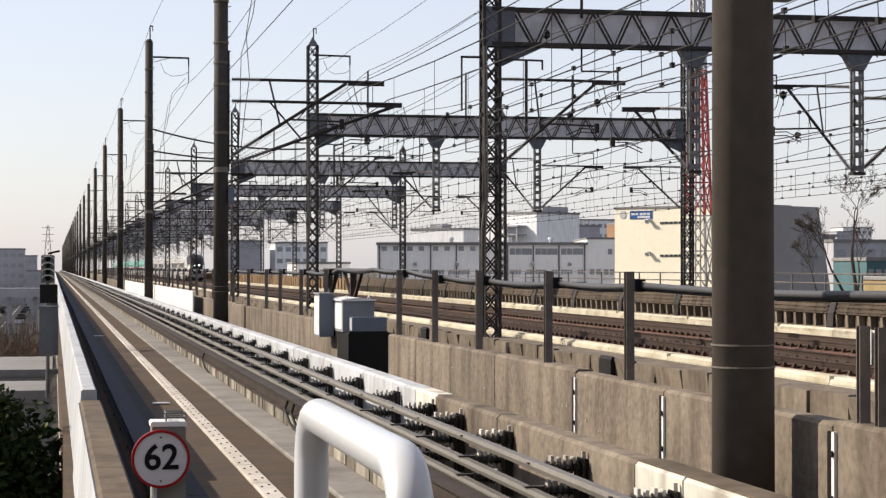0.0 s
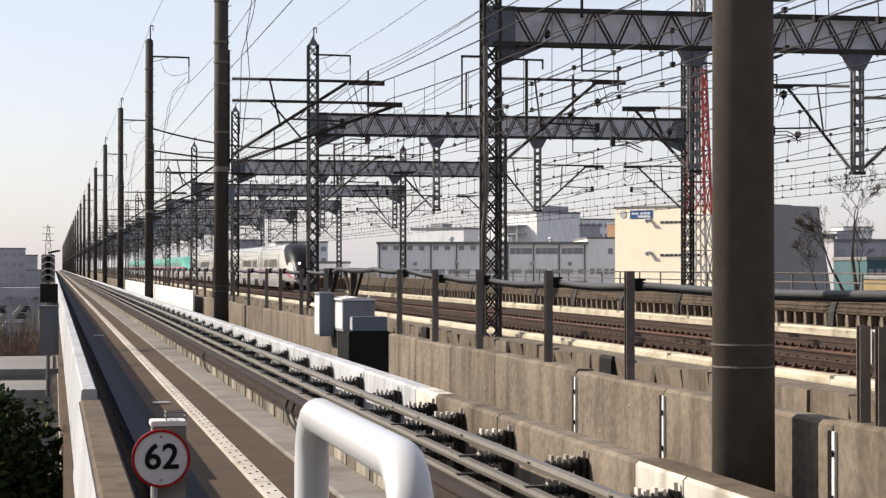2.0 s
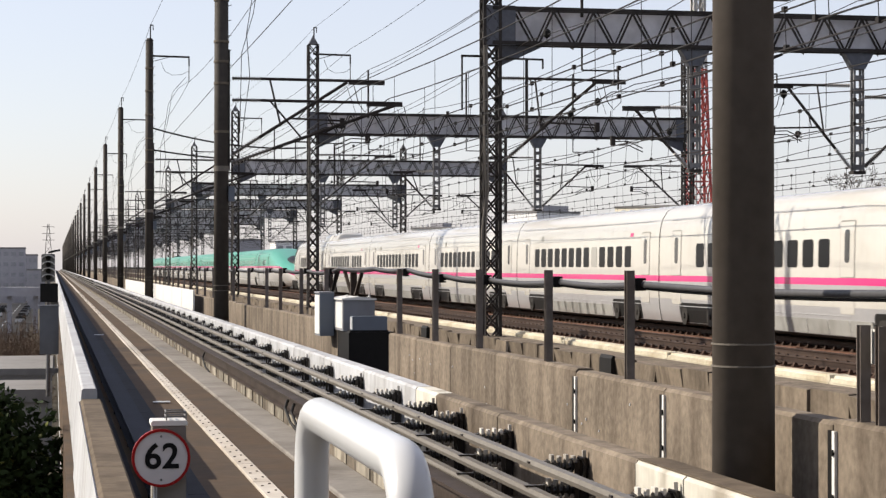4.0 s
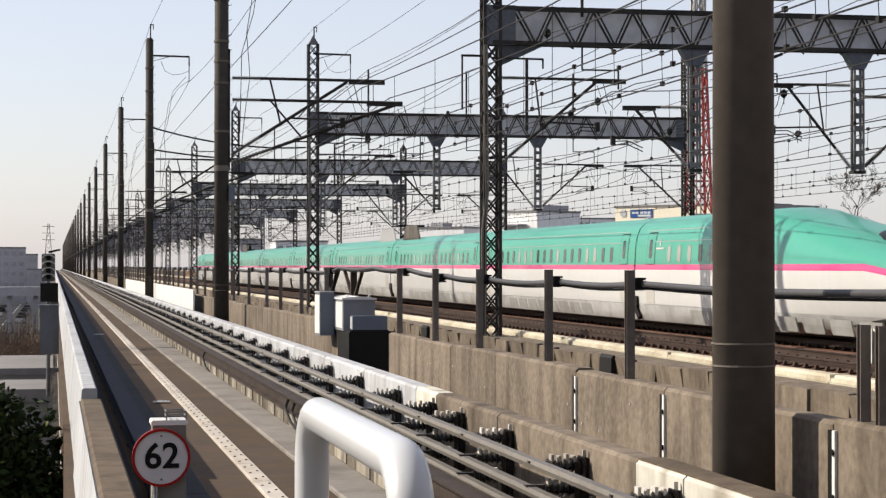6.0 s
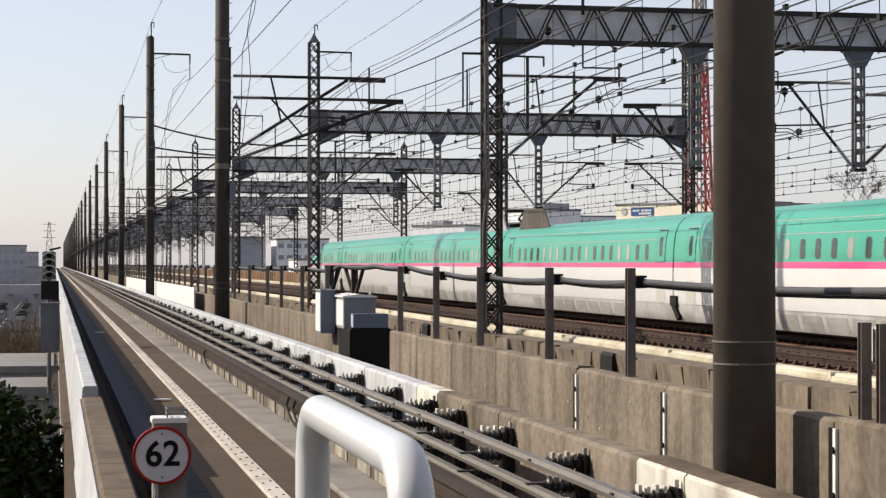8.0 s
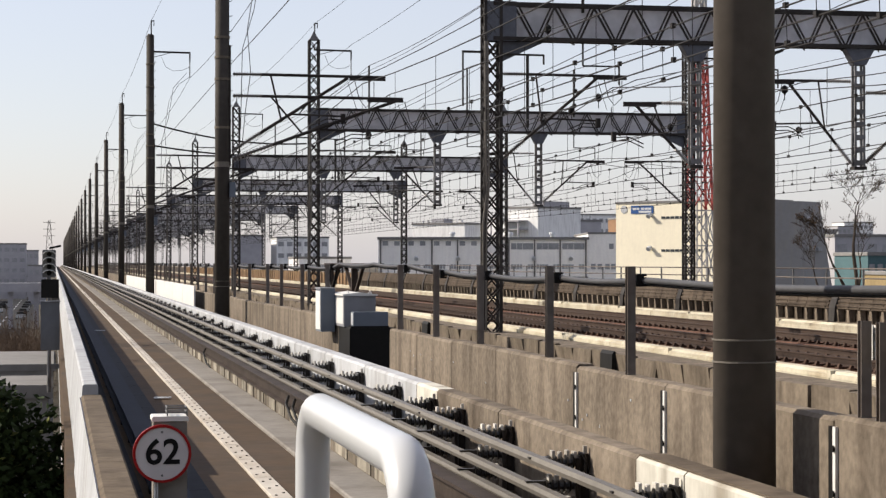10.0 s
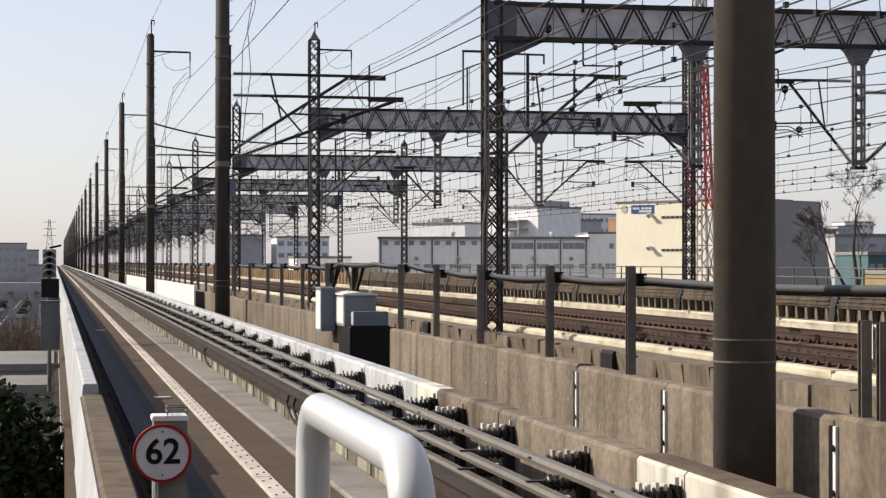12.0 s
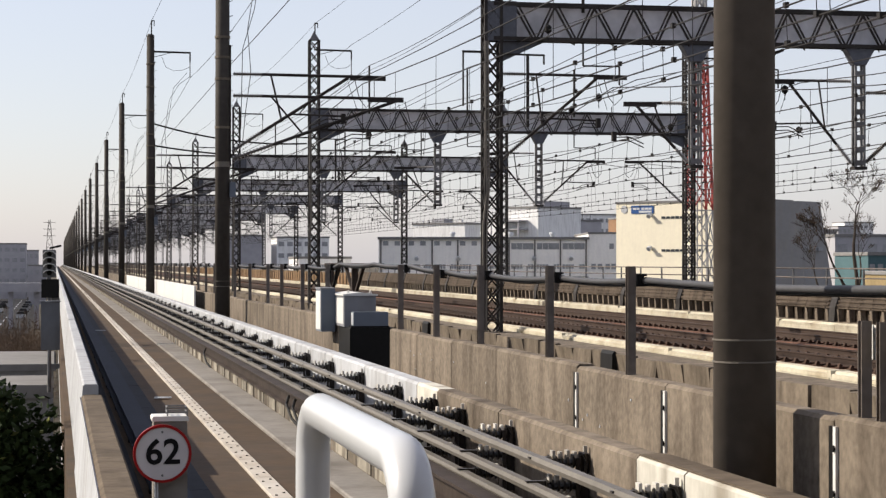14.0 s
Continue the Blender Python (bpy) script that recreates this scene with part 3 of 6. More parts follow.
def cabinets():
    # black block drawn where the wall opening lies in shadow
    solid("cabinet_plinth", Shape().slab(5.6, 6.5, 37.5, 38.98, -0.62, 0.73).box(5.85, 6.5, 38.9, 40.6, -0.62, 0.72), BLACK, "black block standing in for the shade of the wall opening", "plinth")
    # body grey for the shaded front, white door for the sunlit side
    big = thing("signal_cabinet", "large white signal cabinet with its shaded front painted grey", "cabinet", at=(5.57, 38.05, 0.732))
    part("body", Shape().slab(0, 0.63, 0, 1.7, 0, 0.61, 0.01), CABINET_GREY_SHADE, big)
    part("roof", Shape().prism([(-0.03, 0.611), (0.66, 0.611), (0.66, 0.64), (0.31, 0.68), (-0.03, 0.64)], -0.04, 1.74), CABINET, big)
    part("door", Shape().box(-0.008, 0, 0.1, 1.6, 0.05, 0.56), CABINET, big)
    for x in (0.06, 0.5):
        part("lifting_eye", Shape().path([(x, 0.1, 0.64), (x + 0.03, 0.1, 0.72), (x + 0.06, 0.1, 0.64)], 0.012, 6), CABINET, big)
    # blue-grey body and white door: shade and sun put into the paint
    small = thing("relay_box", "small relay box, shade painted blue-grey, sunlit side white", "cabinet", at=(5.68, 37.52, 0.765))
    part("body", Shape().slab(0, 0.68, 0, 0.35, 0.0, 0.27, 0.01), CABINET_BLUE, small)
    part("shelf", Shape().box(-0.05, 0.7, 0.0, 0.34, -0.034, -0.001), BLACK, small)
    part("door", Shape().box(-0.008, 0, 0.03, 0.3, 0.02, 0.25), WHITE_PAINT, small)
    # same split here: shade in the blue-grey body, sun in the white door
    tall = thing("narrow_cabinet", "narrow wall-hung cabinet with shade-grey body and sunlit white side", "cabinet", at=(5.27, 39.2, 0.0))
    part("body", Shape().slab(0, 0.285, 0, 0.8, 0.6, 1.46, 0.01), CABINET_BLUE, tall)
    part("roof", Shape().slab(-0.02, 0.288, -0.02, 0.82, 1.461, 1.49, 0.01), CABINET_GREY_SHADE, tall)
    part("door", Shape().box(-0.012, -0.001, 0.05, 0.75, 0.64, 1.42), CABINET, tall, "white door standing in for the sunlit side")
    part("wall_bracket", Shape().box(0.286, 0.33, 0.6, 0.7, 0.62, 0.84), GALVA_DARK, tall)


cabinets()


# ---- high-speed tracks ----
TRACK_NEAR, TRACK_FAR = 17.05, 21.35


def tracks():
    for name, xc in (("track_near", TRACK_NEAR), ("track_far", TRACK_FAR)):
        t = thing(name, "ballastless high-speed track with rusty fasteners", "track")
        tagged(t, kind="structure")
        part("slab", Shape().slab(xc - 1.2, xc + 1.2, -690, 1290, -0.619, -0.24, 0.03), RAIL_BROWN, t)
        for sx in (-0.75, 0.75):
            x = xc + sx
            part("rail", Shape().prism([(x - 0.07, -0.175), (x + 0.07, -0.175), (x + 0.07, -0.16), (x + 0.012, -0.14), (x + 0.012, -0.05), (x + 0.034, -0.035), (x + 0.034, 0), (x - 0.034, 0), (x - 0.034, -0.035), (x - 0.012, -0.05), (x - 0.012, -0.14), (x - 0.07, -0.16)], -690, 1290), RAIL_STEEL, t)
        clips = Shape()
        for i in range(330):
            y = 22 + i * 0.62
            for sx in (-0.75, 0.75):
                x = xc + sx
                clips.box(x - 0.17, x + 0.17, y - 0.1, y + 0.1, -0.24, -0.2)
                clips.prism([(x - 0.15, -0.2), (x - 0.07, -0.2), (x - 0.07, -0.15), (x - 0.12, -0.13)], y - 0.05, y + 0.05).prism([(x + 0.07, -0.2), (x + 0.15, -0.2), (x + 0.12, -0.13), (x + 0.07, -0.15)], y - 0.05, y + 0.05)
        tagged(part("fasteners", clips, FASTENER, t), kind="stuff")
    solid("track_bed", Shape().box(14.82, 24.85, -690, 1290, -0.618, -0.36), BED, "brown stained roadbed between the tracks", "roadbed", "structure")


tracks()


def cable_covers():
    for name, x0, x1, z0, z1 in (("cable_cover_near", 14.42, 14.8, -0.33, -0.06), ("cable_cover_far", 24.88, 25.2, -0.6, 0.02)):
        row = thing(name, "row of cream cable covers beside the track", "cable cover")
        piece = Shape().prism([(x0, z0), (x1, z0), (x1, z1 - 0.02), (x1 - 0.02, z1), (x0 + 0.09, z1), (x0 + 0.06, z1 - 0.05), (x0, z1 - 0.06)], 0, 4.96).mesh("cover", CREAM_SLAB)
        clip = Shape().box(x0 - 0.012, x1, -0.1, 0.1, z1 - 0.12, z1 + 0.012).mesh("clip", CREAM_SLAB)
        for k in (0.3, 0.62):
            z = z1 - 0.06 - 0.22 * k
            part("ridge", Shape().box(x0 - 0.012, x0 - 0.001, 15, 365, z - 0.008, z + 0.008), CREAM_SLAB, row)
        for i in range(70):
            part("cover", piece, CREAM_SLAB, row, at=(0, 15 + 5 * i, 0))
            if i % 2 == 0:
                part("clip", clip, CREAM_SLAB, row, at=(0, 15 + 5 * i, 0))
        part("cover_length", Shape().box(x0, x1, 365, 1190, z0, z1 - 0.01), CREAM_SLAB, row)
        part("cover_length", Shape().box(x0, x1, -300, 14.9, z0, z1 - 0.01), CREAM_SLAB, row)
    solid("cover_kerb", Shape().box(14.36, 14.818, -300, 1190, -0.617, -0.331), CONCRETE, "brown concrete kerb under the cable covers", "kerb", "structure")


cable_covers()


def noise_barrier():
    barrier = thing("noise_barrier", "brown louvred noise barrier between the tracks", "barrier")
    upper = Shape().prism([(25.4, 0.47), (25.46, 0.45), (25.68, 1.14), (25.62, 1.18)], 0, 7.7)
    for i in range(5):
        u = 0.08 + i * 0.2
        x, z = 25.4 + 0.22 * u, 0.47 + 0.7 * u
        upper.prism([(x - 0.035, z + 0.02), (x + 0.05, z + 0.02), (x + 0.06, z + 0.09), (x - 0.01, z + 0.08)], 0.05, 7.65)
    for j in range(9):
        y = 0.3 + j * 0.89
        upper.prism([(25.385, 0.49), (25.45, 0.45), (25.67, 1.14), (25.61, 1.165)], y - 0.012, y + 0.012)
    upper = upper.mesh("louvre_panel", BARRIER)
    # end caps darkened to carry the shadow in the gaps between panels
    end = Shape().prism([(25.3, 0.03), (25.6, 0.03), (25.68, 1.16), (25.56, 1.2), (25.33, 0.5)], 7.5, 8.0).mesh("end_post", GALVA_DARK)
    fin = Shape().prism([(25.42, 0.03), (25.6, 0.03), (25.6, 0.44), (25.39, 0.44)], -0.1, 0.1)
    fin = fin.mesh("fin", CONCRETE)
    back = Shape().box(25.62, 25.68, 0, 7.7, -0.6, 0.6).mesh("back_panel", BARRIER)
    lip = Shape().box(25.36, 25.7, 0, 7.7, -0.6, 0.035).mesh("sill", CONCRETE)
    for i in range(19):
        y = 12.5 + 8.2 * i
        part("louvre_panel", upper, BARRIER, barrier, at=(0, y, 0))
        part("end_post", end, GALVA_DARK, barrier, at=(0, y, 0))
        part("back_panel", back, BARRIER, barrier, at=(0, y, 0))
        part("sill", lip, CONCRETE, barrier, at=(0, y, 0))
        for j in range(9):
            part("fin", fin, CONCRETE, barrier, at=(0, y + 0.2 + j * 0.91, 0))
    slats = thing("slatted_barrier", "orange-brown slatted boards beside the track", "barrier")
    tan = material("orange_brown_board", (0.42, 0.27, 0.15), 0.8, 0, 0.2, 6, 0.15, (0.25, 0.15, 0.08), 1, 0.2)
    board = Shape().slab(25.4, 25.46, 0, 1.25, 0.0, 1.05, 0.01).mesh("board", tan)
    for i in range(110):
        part("board", board, tan, slats, at=(0, 168.6 + i * 2.0, 0))
    part("backing", Shape().box(25.6, 25.7, 168, 1190, -0.6, 0.9), RUST, slats)


noise_barrier()


def far_railing():
    rail = thing("far_railing", "pale steel railing along the far viaduct edge", "railing")
    post = Shape().tube((0, 0, -0.62), (0, 0, 1.72), 0.05, 6).mesh("post", GALVA)
    for i in range(85):
        part("post", post, GALVA, rail, at=(36.8, 50 + i * 4.4, 0))
    for z in (1.7, 1.25):
        part("rail", Shape().tube((36.8, 40, z), (36.8, 430, z), 0.035, 6), POST_STEEL, rail)
    solid("viaduct_parapet", Shape().box(37.0, 37.3, -300, 1190, -0.62, 0.75), CONCRETE, "grey concrete parapet on the far edge", "parapet", "structure")


far_railing()


# ---- catenary poles, gantries and wires ----
def ribbed(s, p, q, r, count, k=0):
    p, q = Vector(p), Vector(q)
    s.tube(p, q, r * 0.45, 8, k=k)
    for i in range(count):
        a = p.lerp(q, (i + 0.3) / count)
        b = p.lerp(q, (i + 0.75) / count)
        s.tube(a, b, r, 8, r * 0.6, k=k)
    return s


def cantilever(parent, x, side, zt, zd, reach, foot, tip, pale=False):
    """A bracket arm: top tube at zt out to reach, strut from foot (at zd) up to tip; side is 1 or -1."""
    ins = PORCELAIN_PALE if pale else PORCELAIN
    s = Shape()
    s.tube((x + side * 0.95, 0, zt), (x + side * reach, 0, zt - 0.02), 0.045, 8)
    s.box(min(x + side * (reach - 1.1), x + side * reach), max(x + side * (reach - 1.1), x + side * reach), -0.05, 0.05, zt - 0.13, zt - 0.05)
    lean = Vector((x + side * tip, 0, zt - 0.06))
    base = Vector((x + side * 0.1, 0, zd))
    start = base.lerp(lean, 0.24)
    s.tube(start, lean, 0.05, 8)
    knee = base.lerp(lean, 0.42)
    s.tube((x + side * 1.25, 0, zt), knee, 0.03, 6)
    reg = base.lerp(lean, 0.5)
    s.tube(reg, (reg.x + side * 1.6, 0, reg.z - 0.05), 0.03, 6)
    s.tube((reg.x + side * 0.25, 0, reg.z), base.lerp(lean, 0.66), 0.02, 6)
    end = Vector((reg.x + side * 1.6, 0, reg.z - 0.05))
    s.box(end.x - 0.07, end.x + 0.07, -0.07, 0.07, end.z - 0.22, end.z + 0.08)
    for dx in (0.0, 0.12):
        s.path([end + Vector((0, 0, -0.1 - dx)), end + Vector((-side * 0.5, 0, -0.08 - dx)), end + Vector((-side * 1.0, 0, -0.3 - dx))], 0.018, 6)
    s.tube((lean.x, 0, zt - 0.2), (lean.x + side * 0.3, 0, zt - 1.1), 0.01, 4)
    s.path([(lean.x + side * 0.2, 0, zt - 0.1), (lean.x + side * 0.35, 0, zt - 0.7), (lean.x + side * 0.55, 0, zt - 0.95), (lean.x + side * 0.8, 0, zt - 0.7), (lean.x + side * 0.8, 0, zt - 0.15)], 0.014, 5)
    arm = part("cantilever", s, GALVA_DARK, parent)
    part("insulator", ribbed(Shape(), (x + side * 0.12, 0, zt), (x + side * 1.0, 0, zt), 0.075, 11), ins, arm)
    part("insulator", ribbed(Shape(), base, start, 0.085, 12), ins, arm)
    return arm


def top_bracket(parent, x, z, reach, peg):
    s = Shape()
    s.bar((x, 0, z), (x + reach, 0, z - 0.03), 0.09)
    s.bar((x + reach - 0.03, 0, z), (x + reach - 0.03, 0, z - 0.5), 0.07)
    s.bar((x + reach * 0.55, 0, z - 0.02), (x + 0.15, 0, z - 0.3), 0.03)
    arm = part("top_bracket", s, GALVA_DARK, parent)
    part("insulator", ribbed(Shape(), (x + reach - 0.03, 0, z - 0.5), (x + reach - 0.03, 0, z - 1.35), 0.04, 8), PORCELAIN, arm)
    part("jumper_wire", Shape().path([(x + 0.6, 0, z - 0.3), (x + 0.8, 0, z - 0.8), (x + 1.2, 0, z - 1.0), (x + 1.7, 0, z - 0.95), (x + reach, 0, z - 0.75)], 0.012, 5), WIRE, arm)
    part("earth_peg", Shape().tube((x + 0.05, 0, peg - 0.9), (x + 0.05, 0, peg), 0.035, 6).box(x + 0.04, x + 0.2, -0.03, 0.03, peg - 0.06, peg).box(x + 0.17, x + 0.21, -0.03, 0.03, peg - 0.3, peg), GALVA_DARK, parent)


def catenary_pole():
    p = thing("catenary_pole", "tall dark brown round catenary pole with bracket arms", "catenary pole", "catenary poles along the guideway")
    shaft = Shape().tube((0, 0, -1.9), (0, 0, 13.9), 0.232, 32, 0.2)
    part("shaft", shaft, POLE, p, smooth=False)
    for m in p.children:
        m.data.polygons.foreach_set("use_smooth", [len(f.vertices) == 4 for f in m.data.polygons])
    part("cap", Shape().tube((0, 0, 13.9), (0, 0, 14.02), 0.215, 20, 0.12), POLE, p)
    for z in (4.85, 6.0, 7.45, 8.1, 8.7, 9.95, 11.2, 12.4):
        part("band", Shape().tube((0, 0, z), (0, 0, z + (0.16 if z < 5 else 0.07)), 0.233, 24), POLE_WORN if z > 5 else POLE_BAND, p)
    for z in (1.275, 1.435):
        part("wire_band", Shape().tube((0, 0, z), (0, 0, z + 0.013), 0.2345, 24), POLE_BAND, p)
    iron = Shape().bar((0.18, 0, 0), (0.3, 0, 0.05), 0.02).mesh("step_iron", GALVA_DARK)
    for i in range(22):
        part("step_iron", iron, GALVA_DARK, p, at=(0, 0, 3.5 + i * 0.45))
    top_bracket(p, 0.0, 13.1, 2.1, 14.75)
    cantilever(p, 0.2, 1, 7.65, 5.35, 4.75, 0, 3.6)
    cantilever(p, 0.2, 1, 7.0, 5.1, 5.3, 0, 5.15)
    part("down_lead", Shape().path([(2.05, 0, 11.8), (1.5, 0, 11.4), (1.0, 0, 10.6), (0.75, 0, 9.0), (0.85, 0, 7.7), (0.7, 0, 6.6), (0.6, 0, 5.6)], 0.012, 5).path([(1.9, 0, 12.0), (1.2, 0, 11.2), (0.95, 0, 9.6), (0.6, 0, 8.4), (0.55, 0, 6.0)], 0.012, 5), WIRE, p)
    part("strain_plate", Shape().box(0.2, 0.25, -0.1, 0.1, 4.9, 8.5), GALVA_DARK, p)
    part("switch_box", Shape().slab(0.2, 0.38, -0.25, 0.1, 3.95, 4.4), CABINET_BLUE, p)
    return p


def lattice(s, x, y, z0, z1, w, pitch, leg, lace):
    h = w / 2
    for sx in (-h, h):
        for sy in (-h, h):
            s.bar((x + sx, y + sy, z0), (x + sx, y + sy, z1), leg)
    n = max(1, round((z1 - z0) / pitch))
    for i in range(n):
        a, b = z0 + (z1 - z0) * i / n, z0 + (z1 - z0) * (i + 1) / n
        for sy in (-h, h):
            s.bar((x - h, y + sy, a), (x + h, y + sy, b), lace)
            s.bar((x + h, y + sy, a), (x - h, y + sy, b), lace)
        for sx in (-h, h):
            s.bar((x + sx, y - h, a), (x + sx, y + h, b), lace)
            s.bar((x + sx, y + h, a), (x + sx, y - h, b), lace)
    return s


WEB = material("pale_grey_web_fill", (1.25, 1.24, 1.28), 0.6, 0.0, 0.12, 4, 0.03, (0.9, 0.89, 0.92))


def catenary_gantry():
    g = thing("catenary_gantry", "dark steel lattice gantry spanning the high-speed tracks", "gantry", "gantries over the tracks")
    x0, x1, zb, zt = 13.6, 34.6, 9.1, 10.2
    for x in (x0, x1):
        part("mast", lattice(Shape(), x, 0, -0.62, 13.9, 0.5, 0.6, 0.1, 0.05), GALVA_DARK, g)
        part("mast_cap", Shape().add([(x - 0.26, -0.26, 13.9), (x + 0.26, -0.26, 13.9), (x + 0.26, 0.26, 13.9), (x - 0.26, 0.26, 13.9), (x, 0, 14.4)], [(0, 1, 4), (1, 2, 4), (2, 3, 4), (3, 0, 4), (3, 2, 1, 0)]), GALVA, g)
        part("footing", Shape().slab(x - 0.45, x + 0.45, -0.45, 0.45, -0.7, -0.2), CONCRETE, g)
        d = 1 if x == x0 else -1
        gus = Shape().box(min(x - d * 0.25, x + d * 0.75), max(x - d * 0.25, x + d * 0.75), -0.275, -0.25, zb - 0.08, zt + 0.08)
        gus.box(min(x - d * 0.25, x + d * 0.75), max(x - d * 0.25, x + d * 0.75), 0.25, 0.275, zb - 0.08, zt + 0.08)
        part("gusset", gus, GALVA_BLUE, g)
        tri = [(x + d * 0.26, zb - 0.08), (x + d * 1.7, zb - 0.08), (x + d * 0.26, zb - 0.75)]
        part("haunch", Shape().prism(tri, -0.05, 0.05), GALVA_BLUE, g)
        top_bracket(g, x, 13.4, 2.05, 14.85)
    for z in (zb, zt):
        for y in (-0.24, 0.24):
            part("chord", Shape().bar((x0, y, z), (x1, y, z), 0.1, 0.12), GALVA_DARK, g)
    web = Shape()
    n = 15
    for i in range(n):
        a, b = x0 + 0.7 + (x1 - x0 - 1.4) * i / n, x0 + 0.7 + (x1 - x0 - 1.4) * (i + 1) / n
        m = (a + b) / 2
        for y in (-0.24, 0.24):
            web.bar((a - 0.05, y, zt), (m - 0.07, y, zb), 0.06)
            web.bar((a + 0.09, y, zt), (m + 0.05, y, zb), 0.05)
            web.bar((m + 0.05, y, zb), (b - 0.09, y, zt), 0.05)
            web.bar((m + 0.17, y, zb), (b + 0.03, y, zt), 0.06)
        web.bar((a, -0.24, zb), (b, 0.24, zb), 0.04)
        web.bar((a, -0.24, zt), (b, 0.24, zt), 0.04)
        web.bar((m - 0.12, -0.24, zb - 0.1), (m + 0.12, 0.24, zb - 0.1), 0.04)
    tagged(part("web_bracing", web, GALVA_DARK, g), kind="stuff")
    # pale sheet added behind the bracing; fills the open truss with grey
    part("web_plate", Shape().box(x0 + 0.3, x1 - 0.3, 0.02, 0.035, zb + 0.07, zt - 0.07), WEB, g)
    for x in (20.35, 26.0):
        post = Shape()
        for sx in (-0.15, 0.15):
            for y in (-0.12, 0.12):
                post.bar((x + sx, y, 5.15), (x + sx, y, 9.1), 0.07)
        for i in range(9):
            z = 5.2 + i * 0.42
            post.box(x - 0.18, x + 0.18, -0.17, -0.155, z, z + 0.16).box(x - 0.18, x + 0.18, 0.155, 0.17, z, z + 0.16)
        drop = part("drop_post", post, GALVA, g)
        part("collar", Shape().prism([(x - 0.2, 8.5), (x + 0.2, 8.5), (x + 0.5, 9.03), (x - 0.5, 9.03)], -0.2, 0.2), GALVA_BLUE, drop)
        part("foot_plate", Shape().box(x - 0.22, x + 0.22, -0.2, 0.2, 5.05, 5.15), GALVA_DARK, drop)
    cantilever(g, 13.8, 1, 8.0, 5.25, 4.25, 0, 3.3)
    cantilever(g, 20.2, -1, 7.15, 5.25, 2.25, 0, 1.85, True)
    cantilever(g, 25.85, -1, 7.97, 5.25, 3.2, 0, 2.3, True)
    cantilever(g, 26.15, 1, 7.6, 5.3, 3.6, 0, 2.6)
    cantilever(g, 34.3, -1, 7.6, 5.3, 3.4, 0, 2.6)
    side = Shape().bar((13.6, -0.1, 8.67), (12.62, -0.1, 8.67), 0.07).bar((12.65, -0.1, 8.67), (12.65, -0.1, 6.95), 0.05)
    part("side_bracket", side, GALVA_DARK, g)
    side = Shape().bar((13.6, -0.1, 8.62), (15.3, -0.1, 8.6), 0.06).bar((15.28, -0.1, 8.6), (15.28, -0.1, 8.3), 0.05).tube((14.75, -0.1, 8.6), (14.75, -0.1, 6.3), 0.05, 6)
    part("side_bracket", side, GALVA_DARK, g)
    bundle = Shape().path([(13.25, -0.3, -0.5), (13.27, -0.3, 3.2), (13.38, -0.3, 4.2), (13.34, -0.3, 6.0), (13.34, -0.3, 9.0)], 0.045, 6)
    bundle.path([(13.34, -0.34, -0.5), (13.36, -0.34, 3.2), (13.44, -0.34, 4.4), (13.4, -0.34, 9.0)], 0.03, 6)
    part("cable_duct", bundle, POLE_BAND, g, "pale cable ducts clipped to the mast")
    for x in (16.6, 22.0, 28.0):
        stub = Shape()
        stub.tube((x, 0, 10.0), (x, 0, 12.6), 0.05, 6)
        stub.bar((x, 0, 8.3), (x + 1.2, 0, 8.3), 0.05)
        stub.bar((x + 1.2, 0, 8.3), (x + 1.2, 0, 7.7), 0.04)
        stub.bar((x, 0, 8.3), (x, 0, 9.1), 0.05)
        part("feeder_stub", stub, GALVA_DARK, g)
    return g


GANTRY_SHIFT = {1: 2.0, 2: 1.9, 3: 0.2, 4: 0.8}


def stations():
    pole, gantry = catenary_pole(), catenary_gantry()
    for i, y in enumerate(STATIONS):
        if i == 0:
            pole.location, gantry.location = (4.91, y, 0), (0, y, 0)
        else:
            # the pole beside the platform is a stouter one, set closer to the wall; its lighter brown carries sunlight
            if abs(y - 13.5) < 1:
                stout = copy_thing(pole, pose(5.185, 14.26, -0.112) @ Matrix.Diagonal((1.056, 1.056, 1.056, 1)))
                tagged(stout, "stout round catenary pole by the viaduct wall, paint lightened for sun")
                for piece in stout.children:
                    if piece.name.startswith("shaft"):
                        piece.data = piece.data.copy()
                        piece.data.materials[0] = POLE_SUNLIT
            else:
                copy_thing(pole, pose(4.91, y, 0))
            copy_thing(gantry, pose(0, y + GANTRY_SHIFT.get(i, 0.3), 0))


stations()


def cross_cables():
    """Slack cables slung from the third pole across to the lattice mast."""
    for z0, z1, sag in ((9.3, 8.45, 0.35), (8.15, 7.75, 0.2)):
        pts = [(5.1 + 8.3 * u, 104.0 + 1.6 * u, z0 + (z1 - z0) * u - sag * 4 * u * (1 - u)) for u in [i / 12 for i in range(13)]]
        solid("cross_cable", Shape().path(pts, 0.045, 6), WIRE, "thick dark cable slung from pole to gantry mast", "cable", group="cross cables")


cross_cables()


